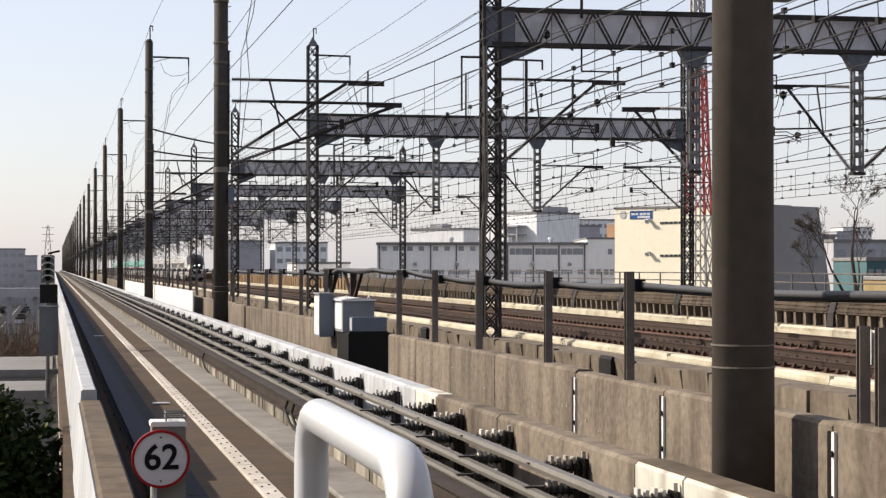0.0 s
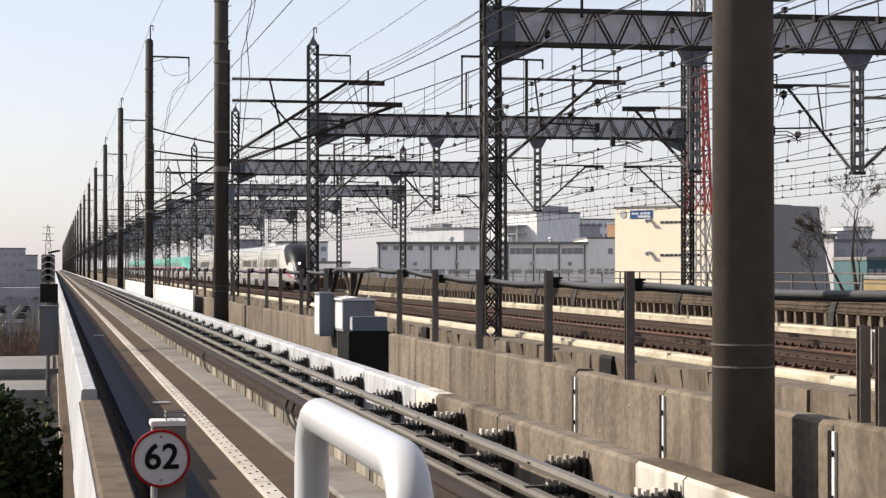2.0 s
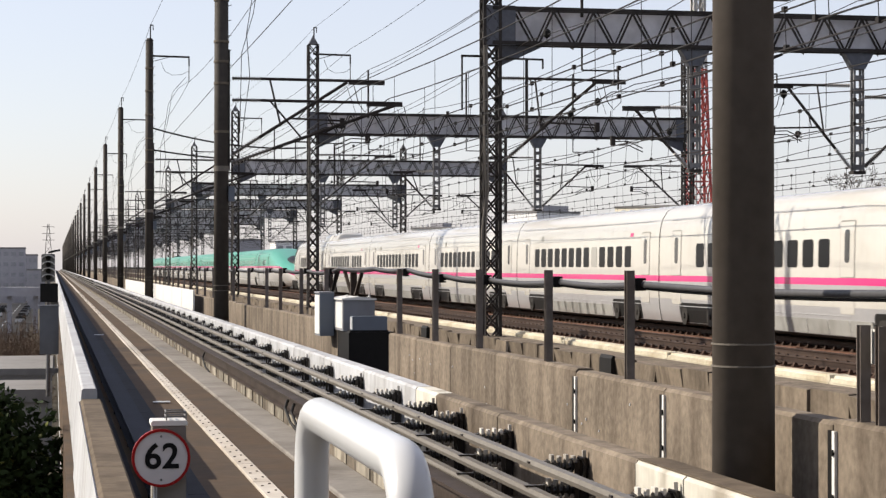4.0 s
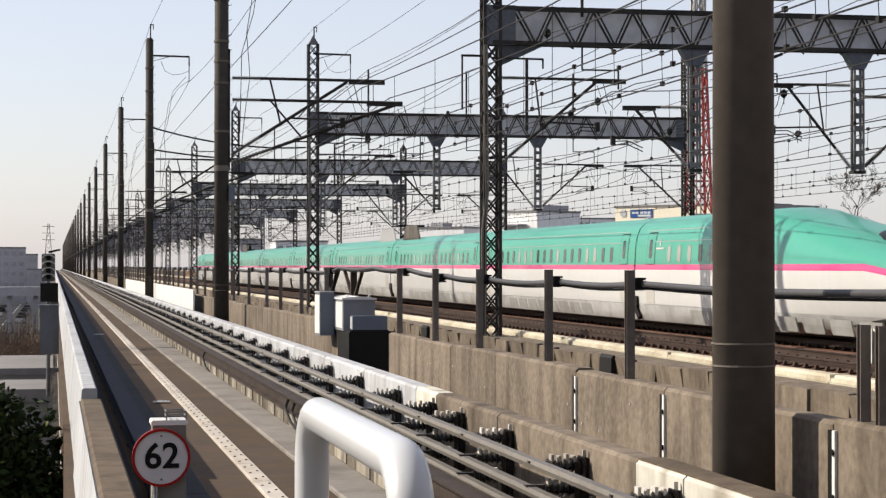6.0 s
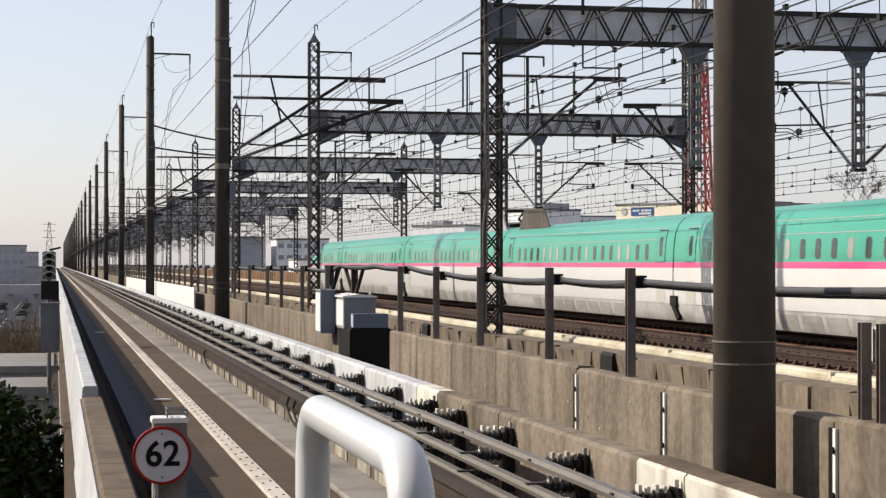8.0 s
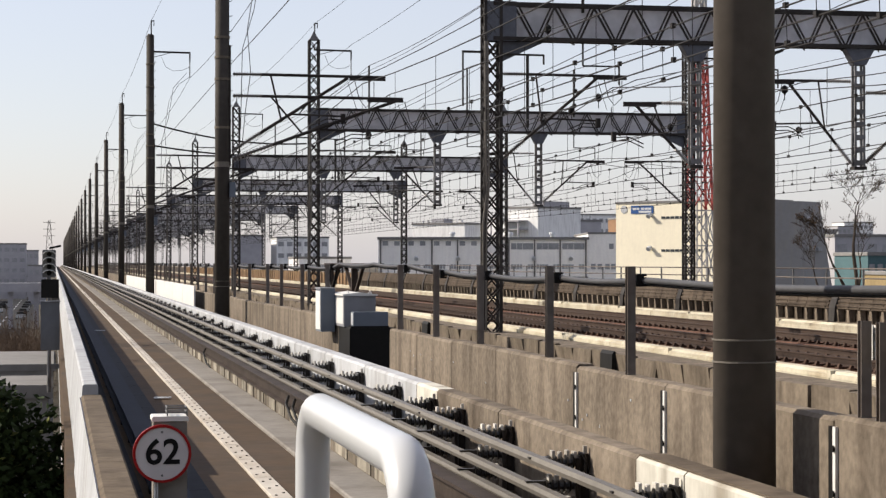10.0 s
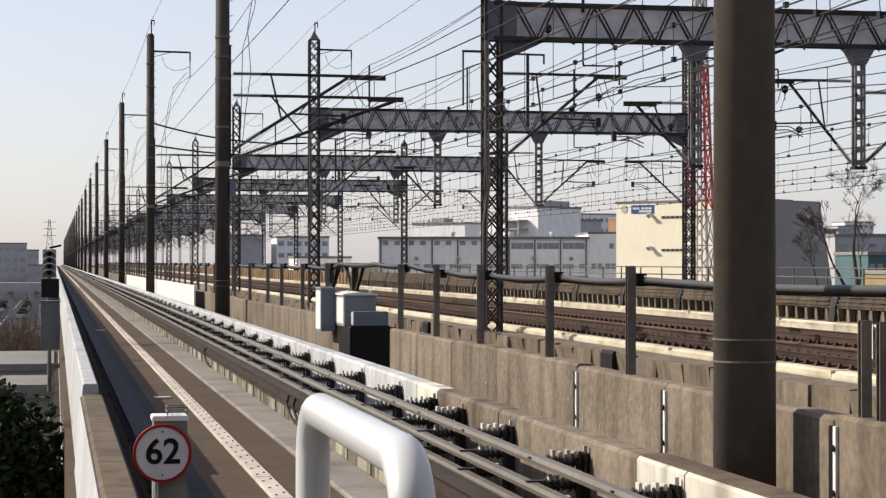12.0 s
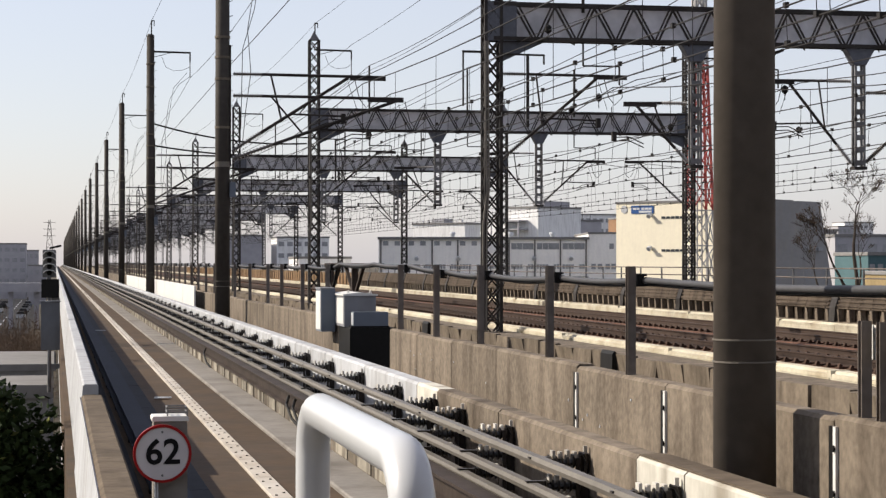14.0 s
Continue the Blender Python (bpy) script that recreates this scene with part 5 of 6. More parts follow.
# ---- plants ----
def bare_tree(name, label, x, y, base, stem, reach, seed, spread=0.55, lean=0.0, girth=0.16, depth=5):
    """A leafless tree: a slightly crooked stem, forked limbs, twigs, and a few dry leaves left at the tips."""
    rng = random.Random(seed)
    s, leaves = Shape(), Shape()

    def grow(p, d, length, r, level):
        for _ in range(3):
            q = p + d * (length / 3)
            s.tube(p, q, r, 7 if level > 3 else 4, r * 0.86, caps=False)
            p, r = q, r * 0.86
            d = (d + Vector((rng.gauss(0, 0.13), rng.gauss(0, 0.13), rng.gauss(0.03, 0.08)))).normalized()
            if level < depth and rng.random() < 0.4 and level > 0:
                a = rng.uniform(0, 2 * math.pi)
                grow(p, (d + Vector((math.cos(a), math.sin(a), 0.3)) * 0.8).normalized(), length * 0.5, r * 0.45, max(0, level - 2))
        if level == 0:
            if rng.random() < 0.12:
                for _ in range(3):
                    c = p + Vector((rng.gauss(0, 0.1), rng.gauss(0, 0.1), rng.gauss(0, 0.1)))
                    e, g = Vector((rng.gauss(0, 1), rng.gauss(0, 1), rng.gauss(0, 1))).normalized() * 0.06, Vector((rng.gauss(0, 1), rng.gauss(0, 1), rng.gauss(0, 1))).normalized() * 0.05
                    leaves.add([c - e, c + g, c + e, c - g], [(0, 1, 2, 3)])
            return
        for k in range(rng.choice((2, 3, 3))):
            a = rng.uniform(0, 2 * math.pi)
            nd = (d + Vector((math.cos(a), math.sin(a), 0)) * rng.uniform(spread * 0.5, spread * 1.5) + Vector((lean * 0.3, 0, 0.1))).normalized()
            grow(p, nd, length * rng.uniform(0.6, 0.82), max(0.014, r * 0.74), level - 1)

    t = thing(name, label, "tree", at=(x, y, base))
    p, r = Vector((0, 0, 0)), girth
    for i in range(6):
        q = p + Vector((lean * (0.4 + 0.3 * i) + rng.gauss(0, 0.06), 0, 1)) * (stem / 6)
        s.tube(p, q, r, 9, r * 0.93, caps=False)
        p, r = q, r * 0.93
    grow(p, Vector((lean * 1.3, 0, 1)).normalized(), reach, r * 0.9, depth)
    part("trunk", s, BARK, t)
    tagged(part("dry_leaves", leaves, DRY_LEAF, t), kind="stuff")
    return t


BARK = material("grey_brown_bark", (0.12, 0.095, 0.075), 0.9, 0, 0.2, 6, 0.2)
DRY_LEAF = material("dry_brown_leaf", (0.22, 0.13, 0.07), 0.8, 0, 0.3, 4, 0)
bare_tree("bare_tree", "tall leafless tree behind the viaduct", 60.4, 140, GROUND, 11.6, 2.35, 5, 0.7, 0.0, 0.21, 6)
bare_tree("bare_tree", "leafless tree with boughs spreading to one side", 61.4, 136, GROUND, 9.0, 2.1, 9, 0.6, -0.42, 0.22, 6)
bare_tree("bare_tree", "leafless tree with boughs spreading to one side", 59.6, 137, GROUND, 8.4, 1.7, 31, 0.6, -0.38, 0.16)
bare_tree("bare_tree", "small leafless tree behind the viaduct", 62.6, 148, GROUND, 9.5, 1.8, 12, 0.6, 0.1, 0.15)


def evergreen():
    rng = random.Random(11)
    t = thing("evergreen_tree", "dark glossy evergreen tree beside the guideway", "tree", at=(-1.62, 31, GROUND))
    trunk = Shape().tube((0, 0, 0), (0.1, 0, 5.0), 0.17, 10, 0.11)
    tips = []
    for i in range(26):
        a, z = rng.uniform(0, 6.28), rng.uniform(3.2, 7.2)
        r = 1.1 * (1 - (z - 3) / 9)
        tip = Vector((math.cos(a) * r, math.sin(a) * r, z + rng.uniform(0.4, 1.4)))
        trunk.tube((0.08, 0, min(z, 4.9)), tip, 0.05, 5, 0.015)
        tips.append(tip)
    part("trunk", trunk, RUST, t)
    leaf_mat = material("glossy_dark_leaf", (0.045, 0.075, 0.022), 0.8, 0, 0.45, 3, 0)
    young = material("yellow_green_leaf", (0.3, 0.32, 0.09), 0.4, 0, 0.3, 3, 0)
    leaves = Shape()
    for i in range(34000):
        u, v = rng.uniform(0, 6.28), rng.uniform(-1, 1)
        rad = (0.62 + 0.38 * rng.random() ** 0.4) * (1 + 0.13 * math.sin(3 * u + 4 * v) + 0.1 * math.sin(7 * u - 5 * v) + rng.gauss(0, 0.04))
        flat = math.sqrt(1 - v * v)
        p = Vector((math.cos(u) * flat * 1.85 * rad, math.sin(u) * flat * 1.8 * rad, 6.2 + v * 3.0 * rad))
        d = Vector((rng.gauss(0, 1), rng.gauss(0, 1), rng.gauss(0, 0.7))).normalized()
        sd = d.cross(Vector((rng.gauss(0, 1), rng.gauss(0, 1), rng.gauss(0, 1)))).normalized()
        n = rng.uniform(0.11, 0.2)
        mid = d.cross(sd) * 0.012
        leaves.add([p, p + d * n * 0.5 + sd * n * 0.3 + mid, p + d * n, p + d * n * 0.5 - sd * n * 0.3 + mid], [(0, 1, 2, 3)], 1 if (v > 0.2 and rng.random() < 0.03) else 0)
    tagged(part("crown", leaves, (leaf_mat, young), t), kind="stuff")


evergreen()


def scrub():
    rng = random.Random(6)
    twig = Shape()
    for i in range(3400):
        x, y = rng.uniform(-16, -0.6), rng.uniform(136, 240)
        h = rng.uniform(2.2, 7.0) * (0.6 + 0.4 * math.sin(x * 1.3 + y * 0.21))
        q = Vector((x + rng.gauss(0, 0.5), y + rng.gauss(0, 0.5), GROUND + h))
        twig.tube((x, y, GROUND), q, 0.035, 4, 0.01, caps=False)
        for k in range(5):
            a = Vector((x, y, GROUND)).lerp(q, rng.uniform(0.3, 0.9))
            twig.tube(a, a + Vector((rng.gauss(0, 0.5), rng.gauss(0, 0.5), rng.uniform(0.2, 0.9))), 0.02, 3, 0.006, caps=False)
    solid("dry_scrub", twig, material("dry_brown_twigs", (0.2, 0.14, 0.1), 0.9, 0, 0.3, 2, 0), "thicket of dry brown winter scrub", "scrub", "stuff")


scrub()


# ---- trains ----
E5_OUT = [(0, 0.1), (0.86, 0.1), (0.905, 0.16), (0.955, 0.45), (0.985, 0.72), (0.998, 1.1), (1.0, 1.5), (1.0, 1.88), (0.998, 2.06), (0.99, 2.35), (0.975, 2.7), (0.945, 3.0), (0.88, 3.28), (0.76, 3.5), (0.55, 3.63), (0.3, 3.69), (0, 3.7)]
E3_OUT = [(0, 0.12), (0.86, 0.12), (0.92, 0.2), (0.975, 0.6), (0.995, 0.95), (1.0, 1.1), (1.0, 1.3), (1.0, 1.52), (1.0, 1.71), (0.995, 2.3), (0.985, 2.88), (0.96, 3.27), (0.9, 3.6), (0.79, 3.85), (0.6, 4.0), (0.3, 4.08), (0, 4.1)]
GREEN_BANDS = [(0, 2, 4), (2, 4, 3), (4, 7, 0), (7, 8, 1), (8, 16, 2)]
WHITE_BANDS = [(0, 2, 4), (2, 4, 3), (4, 6, 0), (6, 7, 3), (7, 8, 1), (8, 16, 0)]
T_PEARL = material("train_pearl_white", (1.12, 1.12, 1.09), 0.22, 0, 0.03, 3, 0, None, 0, 0, 0.4)
GREEN_MATS = (T_PEARL, T_PINK, T_GREEN, T_SKIRT, T_UNDER, T_BLACK)
WHITE_MATS = (T_WHITE, T_PINK, T_WHITE, T_GREY, T_UNDER, T_BLACK)


def outline_x(out, z):
    pts = out[1:]
    return float(np.interp(z, [p[1] for p in pts], [p[0] for p in pts]))


def car_body(out, hw, length, bands, nose=None, nose_length=0.0, black=None):
    """A closed shell along y from 0; the nose, if any, at y = 0. nose(u) gives width share, roof height, lower edge and roundness."""
    secs = []
    if nose:
        steps = 30
        z0, z1 = out[0][1], out[-1][1]
        for i in range(steps + 1):
            u = (i / steps) ** 1.6
            w, zt, zb, oval = nose(u)
            half = []
            for x, z in out:
                h = (z - z0) / (z1 - z0)
                ang = math.pi * (h - 0.5)
                round_x = max(0.0, math.cos(ang)) ** 0.7
                level = zb + (zt - zb) * h
                if out is E5_OUT:
                    mark = min(2.06, zb + (zt - zb) * 0.78)      # the pink band stays level until the nose drops below it
                    level = zb + (mark - zb) * (z - z0) / (2.06 - z0) if z < 2.06 else mark + (zt - mark) * (z - 2.06) / (z1 - 2.06)
                half.append(((x * (1 - oval) + round_x * oval) * hw * w, level))
            half[0], half[-1] = (0, half[0][1]), (0, half[-1][1])
            secs.append((u * nose_length, half))
    else:
        secs.append((0.0, [(x * hw, z) for x, z in out]))
    secs.append((length, [(x * hw, z) for x, z in out]))
    s = Shape()
    n = 2 * len(out) - 2
    for y, half in secs:
        s.v += [(x, y, z) for x, z in half] + [(-x, y, z) for x, z in reversed(half[1:-1])]
    for i in range(len(secs) - 1):
        for j in range(n):
            jj = j if j < len(out) - 1 else n - 1 - j
            s.f.append((i * n + j, i * n + (j + 1) % n, (i + 1) * n + (j + 1) % n, (i + 1) * n + j))
            k = next(c for a, b, c in bands if a <= jj < b)
            if black:
                mid = sum((Vector(s.v[v]) for v in s.f[-1]), Vector()) / 4
                k = black(mid, k)
            s.k.append(k)
    if nose:
        s.f.append(tuple(range(n)))
        s.k.append(3 if black else bands[2][2])
    else:
        s.add(s.v[:n], [tuple(range(n))], 4)
    s.add(s.v[(len(secs) - 1) * n:len(secs) * n], [tuple(range(n))], 4)
    return s


def patch(out, hw, y0, y1, z0, z1, r, proud=0.012, side=-1):
    """A rounded panel that follows the car's side."""
    levels = {round(z0 + r * (1 - math.cos(radians(a))), 4) for a in (0, 30, 60, 90)} | {round(z1 - r * (1 - math.cos(radians(a))), 4) for a in (0, 30, 60, 90)}
    levels = sorted(levels | {z for _, z in out if z0 + r < z < z1 - r})
    s = Shape()
    for z in levels:
        d = max(0.0, z0 + r - z, z - (z1 - r))
        cut = r - math.sqrt(max(0.0, r * r - d * d))
        x = outline_x(out, z) * hw
        for y in (y0 + cut, y1 - cut):
            s.v += [(side * (x + proud), y, z), (side * (x - 0.03), y, z)]
    for i in range(len(levels) - 1):
        p, q = 4 * i, 4 * i + 4
        s.f += [(p, p + 2, q + 2, q), (p, q, q + 1, p + 1), (p + 2, p + 3, q + 3, q + 2)]
        s.k += [0, 0, 0]
    p, q = 0, 4 * len(levels) - 4
    s.f += [(p, p + 1, p + 3, p + 2), (q, q + 2, q + 3, q + 1)]
    s.k += [0, 0]
    return s


T_WHEEL = material("dusty_wheel_steel", (0.06, 0.055, 0.05), 0.7, 0.2, 0.2, 8)
T_LIP = material("dull_purple_stripe", (0.25, 0.1, 0.2), 0.4, 0, 0.05, 3, 0)


def bogie():
    s = Shape().box(-1.2, 1.2, -1.7, 1.7, 0.45, 0.75)
    for sy in (-1.25, 1.25):
        for sx in (-0.72, 0.72):
            s.tube((sx - 0.07, sy, 0.43), (sx + 0.07, sy, 0.43), 0.43, 20)
        s.tube((-0.72, sy, 0.43), (0.72, sy, 0.43), 0.09, 8)
        for sx in (-1.1, 1.1):
            s.box(sx - 0.12, sx + 0.12, sy - 0.25, sy + 0.25, 0.25, 0.62)
    return s.mesh("bogie", T_UNDER)


BOGIE = bogie()
CARS = []


def finish_car(car, out, hw, length, windows, width, pitch, z0, z1, first, doors, seed, open_bogies, offset_y=0.0):
    rng = random.Random(seed)
    meshes = {}
    for side in (-1, 1):
        glass = patch(out, hw, -width / 2, width / 2, z0, z1, min(0.11, width * 0.35), 0.01, side)
        meshes[side] = (glass.mesh("window", T_GLASS if hw > 1.6 else T_TINT), glass.mesh("window", T_BLIND))
    for side in (-1, 1):
        for i in range(windows):
            y = first + i * pitch
            part("window", meshes[side][1 if rng.random() < (0.5 if hw > 1.6 else 0.08) else 0], T_GLASS, car, at=(0, y, 0))
        for y in doors:
            part("door_frame", patch(out, hw, y - 0.485, y + 0.485, out[8][1], z1 + 0.46, 0.06, 0.006, side), T_UNDER if hw > 1.6 else T_SEAM, car)
            door = part("door", patch(out, hw, y - 0.45, y + 0.45, out[8][1] + 0.02, z1 + 0.42, 0.05, 0.012, side), CAR_DOOR[hw], car)
            part("lower_door", patch(out, hw, y - 0.45, y + 0.45, 0.78, out[6][1] - 0.02, 0.05, 0.012, side), T_WHITE, car)
            part("door_window", patch(out, hw, y - 0.16, y + 0.16, z0 + 0.12, z1 + 0.22, 0.1, 0.02, side), T_GLASS, door)
    for y in (8.2 if offset_y > 10 else 3.8, length - 3.8):
        part("bogie", BOGIE, T_UNDER, car, at=(0, y, 0))
        if open_bogies:
            for side in (-1, 1):
                part("bogie_opening", patch(out, hw, y - 1.75, y + 1.75, 0.16, 0.84, 0.15, 0.008, side), BLACK, car)
                for dy in (-1.25, 1.25):
                    part("wheel", Shape().tube((side * (hw * 0.95), y + dy, 0.43), (side * (hw * 0.985), y + dy, 0.43), 0.3, 20).tube((side * (hw * 0.98), y + dy, 0.43), (side * (hw + 0.01), y + dy, 0.43), 0.09, 12), T_WHEEL, car)
    for side in (-1, 1):
        for i in range(8):
            y = 6.4 + i * (length - 12.8) / 7
            part("side_hatch", patch(out, hw, y - 0.7, y + 0.7, 0.22, 0.62, 0.05, 0.008, side), T_HATCH, car)
    for z in (out[12][1] - 0.08, out[10][1] + 0.12, 0.73):
        for side in (-1, 1):
            part("side_seam", Shape().bar((side * (outline_x(out, z) * hw + 0.004), 1.0 + offset_y, z), (side * (outline_x(out, z) * hw + 0.004), length - 1.0, z), 0.012, 0.025), T_GREY, car)


def gangway(car, out, hw, y, bands, mats):
    gap = 0.26 if out is E5_OUT else 0.16
    cover = car_body(out, hw * 0.985, gap, bands)
    part("gangway_cover", cover, mats, car, at=(0, y - 0.005, 0))


CAR_DOOR = {1.675: T_GREEN, 1.475: T_WHITE}


def joint_box(car, hw, y):
    for side in (-1, 1):
        part("joint_box", Shape().box(side * hw - 0.06, side * hw + 0.06, y - 0.34, y + 0.3, 0.66, 0.98).bar((side * hw * 0.99, y, 0.72), (side * hw * 0.95, y - 0.4, 0.25), 0.2), T_UNDER, car)


def roof_shield(car, y, half, mat):
    for side in (-1,):
        a, b = side * 1.22, side * 1.16
        part("noise_shield", Shape().add([(a, y - half, 3.3), (a, y + half, 3.3), (a, y + half * 0.62, 4.35), (a, y - half * 0.62, 4.35), (b, y - half, 3.3), (b, y + half, 3.3), (b, y + half * 0.62, 4.35), (b, y - half * 0.62, 4.35)],
                                         [(0, 1, 2, 3), (7, 6, 5, 4), (0, 4, 5, 1), (1, 5, 6, 2), (2, 6, 7, 3), (3, 7, 4, 0)]), mat, car)


def pantograph(car, y):
    base = part("pantograph", Shape().box(-0.5, 0.5, y - 0.7, y + 0.7, 3.72, 3.86).bar((0, y - 0.6, 3.86), (0, y + 0.9, 4.1), 0.09).bar((0, y + 0.9, 4.1), (0, y - 0.1, 4.42), 0.07).tube((0, y - 0.5, 3.86), (0, y - 0.5, 4.3), 0.14, 10), T_UNDER, car)
    part("contact_strip", Shape().slab(-0.85, 0.85, y - 0.3, y + 0.2, 4.4, 4.52), T_UNDER, base)
    part("insulator", Shape().tube((0.3, y + 0.2, 3.86), (0.3, y + 0.2, 4.15), 0.12, 10), T_GREY, base)


def green_nose(u):
    w = (1 - (1 - u) ** 3.0) ** 0.52
    return max(w, 0.05), 1.12 + 2.58 * u ** 0.66 - 0.35 * u * (1 - u), 0.1 + 0.12 * (1 - u) ** 6, 0.85 * (1 - u) ** 0.8


def green_train():
    hw, length = 1.675, 24.78
    label = "emerald and white high-speed train car with a pink band"
    lead = thing("green_lead_car", "emerald high-speed lead car with a long pointed nose", "train car", "cars of the green train")
    part("body", car_body(E5_OUT, hw, 26.05, GREEN_BANDS, green_nose, 14.5), GREEN_MATS, lead, smooth=True)
    canopy = Shape()
    for i in range(13):
        for j in range(17):
            a, b = math.pi * i / 12, 2 * math.pi * j / 16
            canopy.v.append((0.84 * math.sin(a) * math.cos(b), 7.0 + 2.7 * -math.cos(a), 2.33 + 0.2 * -math.cos(a) + 0.66 * math.sin(a) * math.sin(b)))
    for i in range(12):
        for j in range(16):
            canopy.f.append((i * 17 + j, i * 17 + j + 1, (i + 1) * 17 + j + 1, (i + 1) * 17 + j))
            canopy.k.append(0)
    part("cockpit_canopy", canopy, T_BLACK, lead, "dark cockpit glazing", smooth=True)
    for side in (-1, 1):
        part("plough", Shape().prism([(side * 0.3, 0.12), (side * 1.0, 0.12), (side * 0.9, 0.3), (side * 0.3, 0.35)] if side > 0 else [(-1.0, 0.12), (-0.3, 0.12), (-0.3, 0.35), (-0.9, 0.3)], 1.4, 3.4), T_UNDER, lead)
    finish_car(lead, E5_OUT, hw, 26.05, 6, 0.34, 1.04, 2.14, 2.68, 17.2, (15.0, 24.4), 1, False, 15)
    gangway(lead, E5_OUT, hw, 26.05, GREEN_BANDS, GREEN_MATS)
    joint_box(lead, hw, 26.1)
    for side in (-1, 1):
        part("emblem", patch(E5_OUT, hw, 22.95, 23.85, 2.56, 2.62, 0.028, 0.014, side), T_WHITE, lead, "white emblem")
        part("emblem", patch(E5_OUT, hw, 23.35, 23.45, 2.63, 2.95, 0.045, 0.014, side), T_WHITE, lead, "white emblem")
    tail = copy_thing(lead, pose(0, 0, 0, 0, 0, 180))
    tail.name = "green_tail_car"
    tagged(tail, "emerald high-speed tail car with a long pointed nose")
    mid = thing("green_car", label, "train car", "cars of the green train")
    part("body", car_body(E5_OUT, hw, length, GREEN_BANDS), GREEN_MATS, mid, smooth=True)
    finish_car(mid, E5_OUT, hw, length, 18, 0.36, 1.09, 2.14, 2.68, 2.9, (1.3, 23.2), 2, False)
    gangway(mid, E5_OUT, hw, length, GREEN_BANDS, GREEN_MATS)
    joint_box(mid, hw, length + 0.05)
    panto = copy_thing(mid, pose(0, 0, 0))
    roof_shield(panto, 20.6, 2.9, T_BROWN)
    tagged(panto, "emerald train car with a dark brown roof shield")
    after = copy_thing(mid, pose(0, 0, 0))
    roof_shield(after, 3.7, 3.2, T_GREY)
    pantograph(after, 2.6)
    tagged(after, "emerald train car with a pantograph and pale roof shield")
    CARS.append((lead, 0.0, 0))
    for i in range(8):
        y = 26.25 + 25 * i
        if i in (1, 5):
            car = panto if i == 1 else copy_thing(panto, pose(0, 0, 0))
        elif i in (2, 6):
            car = after if i == 2 else copy_thing(after, pose(0, 0, 0))
        else:
            car = mid if i == 0 else copy_thing(mid, pose(0, 0, 0))
        CARS.append((car, y, 0))
    CARS.append((tail, 26.25 + 200 + 26.0, 180))


def white_nose(u):
    w = 0.52 + 0.48 * (1 - (1 - u) ** 3.3)
    return w, 1.7 + 2.4 * (1 - (1 - u) ** 3.3), 0.12 + 0.28 * (1 - u) ** 4, 0.6 * (1 - u)


def dark_bumper(mid, k):
    return 5 if mid.y < 1.0 and mid.z < 0.7 else k


def canopy_shell():
    """The black canopy: a shell just proud of the nose, drawn down over the windscreen and back along the roof."""
    s = Shape()
    z0, z1 = E3_OUT[0][1], E3_OUT[-1][1]
    rows = 34
    cols = 28
    for i in range(rows + 1):
        y = 0.05 + 5.3 * i / rows
        u = y / 6.4
        w, zt, zb, oval = white_nose(u)
        limit = float(np.interp(y, [0.05, 1.0, 1.5, 2.1, 3.0, 4.4, 5.0, 5.35], [0.84, 0.9, 1.0, 1.27, 1.33, 1.27, 1.0, 0.5]))
        low = 1.0
        while low > 0.33:
            x = outline_x(E3_OUT, z0 + (z1 - z0) * low)
            if (x * (1 - oval) + max(0.0, math.cos(math.pi * (low - 0.5))) ** 0.7 * oval) * 1.475 * w > limit:
                break
            low -= 0.01
        for j in range(cols + 1):
            v = j / cols * 2 - 1
            h = 1 - (1 - low) * abs(v)
            x = outline_x(E3_OUT, z0 + (z1 - z0) * h)
            round_x = max(0.0, math.cos(math.pi * (h - 0.5))) ** 0.7
            half = (x * (1 - oval) + round_x * oval) * 1.475 * w * 1.02
            s.v.append((math.copysign(half, v) if v else 0.0, y - 0.02, zb + (zt - zb) * h + 0.03))
    for i in range(rows):
        for j in range(cols):
            a = i * (cols + 1) + j
            s.f.append((a, a + 1, a + cols + 2, a + cols + 1))
            s.k.append(0)
    return s


def fairing(y0, y1):
    """A low roof hump with sloped ends and rounded shoulders."""
    s = Shape()
    rings = ((y0, 0.2), (y0 + 0.2, 0.8), (y0 + 0.7, 1.0), (y1 - 0.5, 1.0), (y1 - 0.15, 0.85), (y1, 0.55))
    for y, k in rings:
        s.v += [(x, y, 3.8 + (z - 3.8) * k) for x, z in ((-1.12, 3.8), (-1.0, 4.2), (-0.82, 4.38), (-0.5, 4.48), (0.5, 4.48), (0.82, 4.38), (1.0, 4.2), (1.12, 3.8))]
    for i in range(len(rings) - 1):
        for j in range(7):
            a = i * 8 + j
            s.f.append((a, a + 8, a + 9, a + 1))
            s.k.append(0)
    for i in (0, len(rings) - 1):
        s.f.append(tuple(range(i * 8, i * 8 + 8)))
        s.k.append(0)
    return s


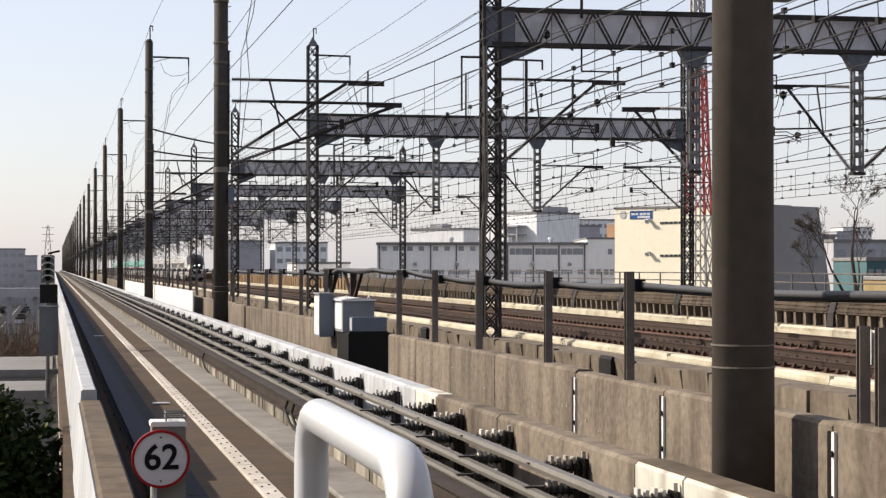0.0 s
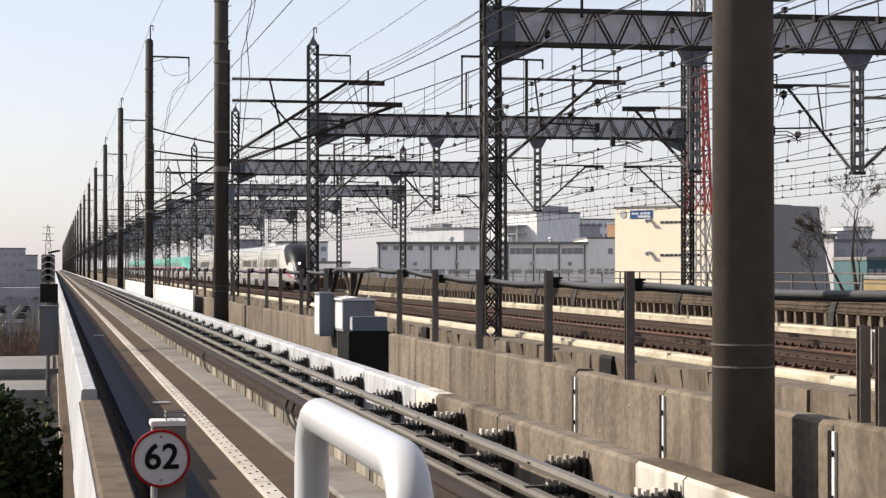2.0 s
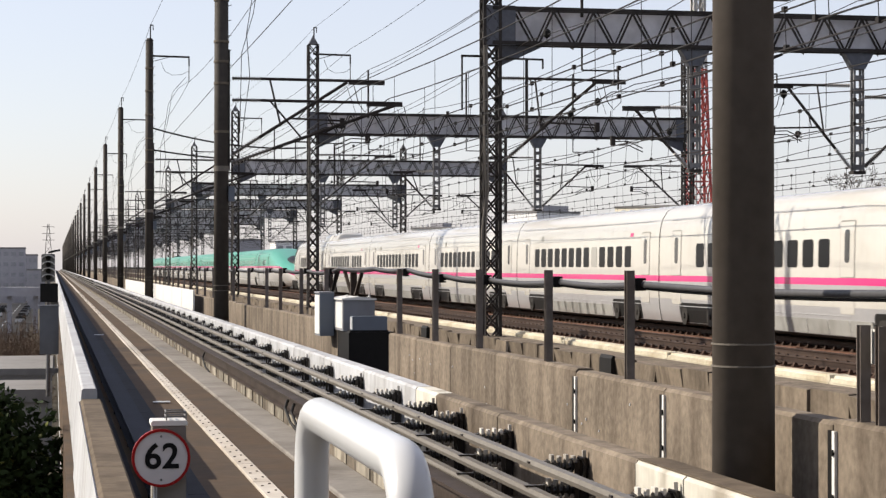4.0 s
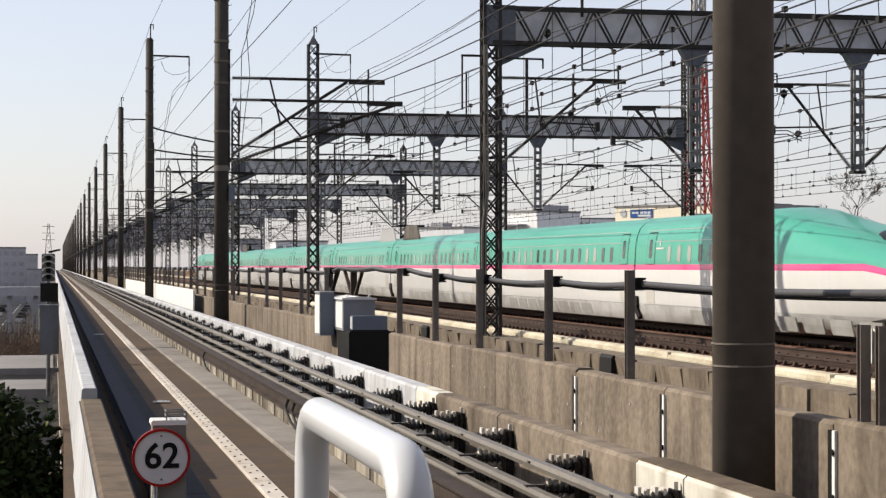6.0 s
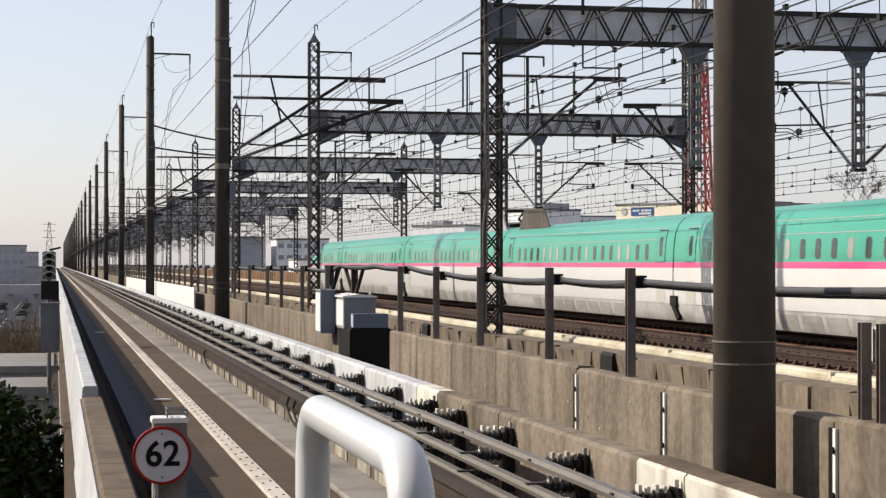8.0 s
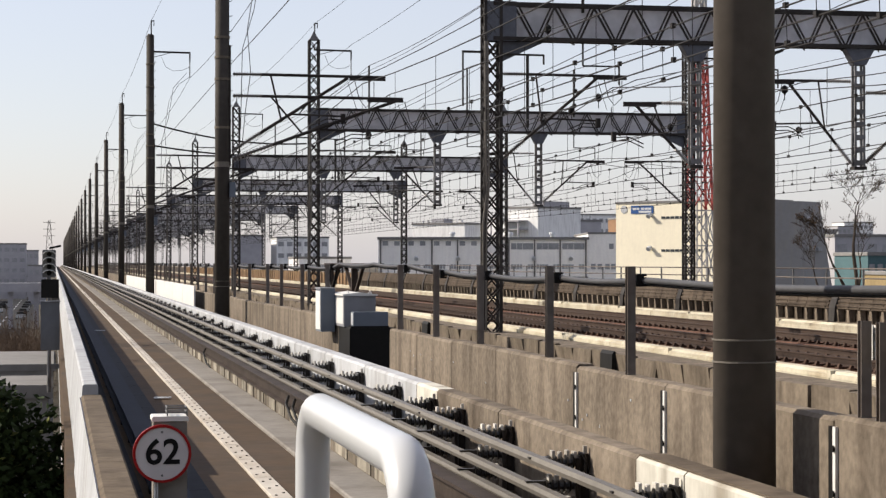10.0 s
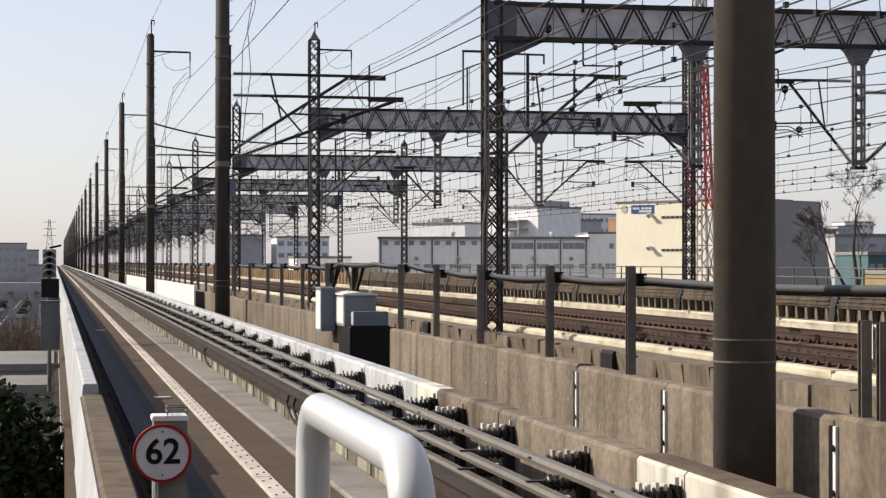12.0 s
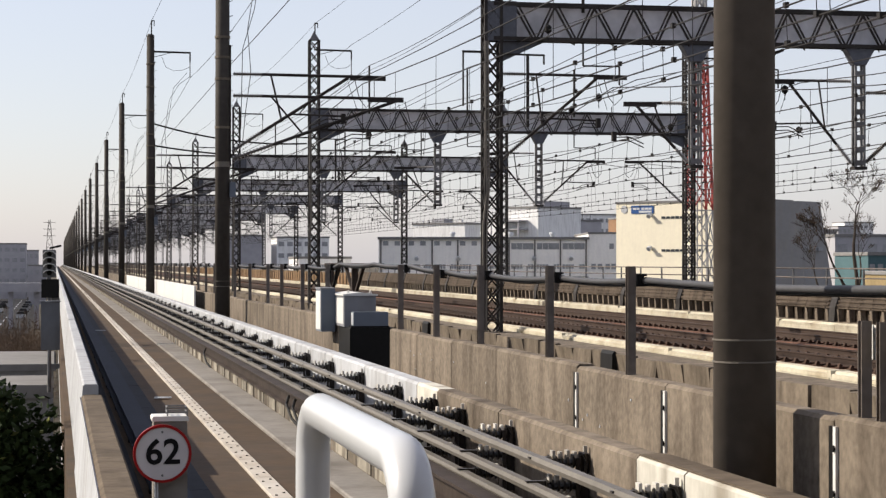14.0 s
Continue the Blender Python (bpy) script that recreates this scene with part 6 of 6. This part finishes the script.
def white_train():
    hw, length = 1.475, 20.38
    lead = thing("white_lead_car", "white high-speed lead car with black canopy and lit headlamps", "train car", "cars of the white train")
    part("body", car_body(E3_OUT, hw, 22.98, WHITE_BANDS, white_nose, 6.4, dark_bumper), WHITE_MATS, lead, smooth=True)
    part("windscreen_canopy", canopy_shell(), T_BLACK, lead, "black windscreen canopy", smooth=True)
    finish_car(lead, E3_OUT, hw, 22.98, 10, 0.76, 1.12, 1.98, 2.73, 8.75, (7.2, 21.2), 5, True, 6)
    gangway(lead, E3_OUT, hw, 22.98, WHITE_BANDS, WHITE_MATS)
    tail = copy_thing(lead, pose(0, 0, 0, 0, 0, 180))
    part("roof_fairing", fairing(19.2, 22.85), T_WHITE, tail, "raised white roof fairing")
    tail.name = "white_tail_car"
    tagged(tail, "white high-speed tail car with a pink band")
    for side in (-1, 1):
        part("headlight", Shape().tube((side * 0.38, 0.6, 2.34), (side * 0.38, 0.46, 2.32), 0.055, 16), HEADLIGHT, lead, "lit white headlamp")
    part("skirt", Shape().box(-0.9, 0.9, 0.35, 1.2, 0.1, 0.5), T_BLACK, lead)
    part("nose_panel", Shape().slab(-0.62, 0.62, -0.03, 0.1, 1.1, 1.66, 0.12), T_BLACK, lead)
    part("lip_stripe", Shape().slab(-0.72, 0.72, -0.02, 0.1, 0.94, 1.08, 0.03), T_LIP, lead, "dull purple stripe")
    mid = thing("white_car", "white high-speed train car with a pink band", "train car", "cars of the white train")
    part("body", car_body(E3_OUT, hw, length, WHITE_BANDS), WHITE_MATS, mid, smooth=True)
    for side in (-1, 1):
        part("notice_plate", patch(E3_OUT, hw, 3.0, 3.35, 3.05, 3.18, 0.01, 0.012, side), T_PINK, mid, "small red notice plate")
        part("vent_grille", patch(E3_OUT, hw, length - 4.6, length - 4.2, 3.05, 3.25, 0.01, 0.012, side), T_HATCH, mid)
    finish_car(mid, E3_OUT, hw, length, 13, 0.76, 1.1, 1.98, 2.73, 3.6, (1.5, 18.6), 6, True)
    gangway(mid, E3_OUT, hw, length, WHITE_BANDS, WHITE_MATS)
    CARS.append((lead, -128.2, 0))
    for i in range(4):
        car = mid if i == 0 else copy_thing(mid, pose(0, 0, 0))
        if i == 3:
            part("roof_fairing", fairing(length - 3.2, length - 0.1), T_WHITE, car, "raised white roof fairing")
            part("cable_joint", Shape().tube((0.5, length - 0.1, 4.3), (0.5, length + 0.35, 4.3), 0.16, 12), T_UNDER, car)
        CARS.append((car, -128.2 + 23.1 + 20.5 * i, 0))
    CARS.append((tail, -0.05, 180))


green_train()
white_train()


def motions():
    for car, offset, turn in CARS:
        rows = []
        for t in (0.0, 2.0, 4.0, 6.0, 8.0, 10.0, 12.0, 14.0):
            rows.append((t, pose(TRACK_FAR, 84.0 - 64.6 * (t - 5.3) + offset, 0, 0, 0, turn)))
        walk(car, rows)


motions()
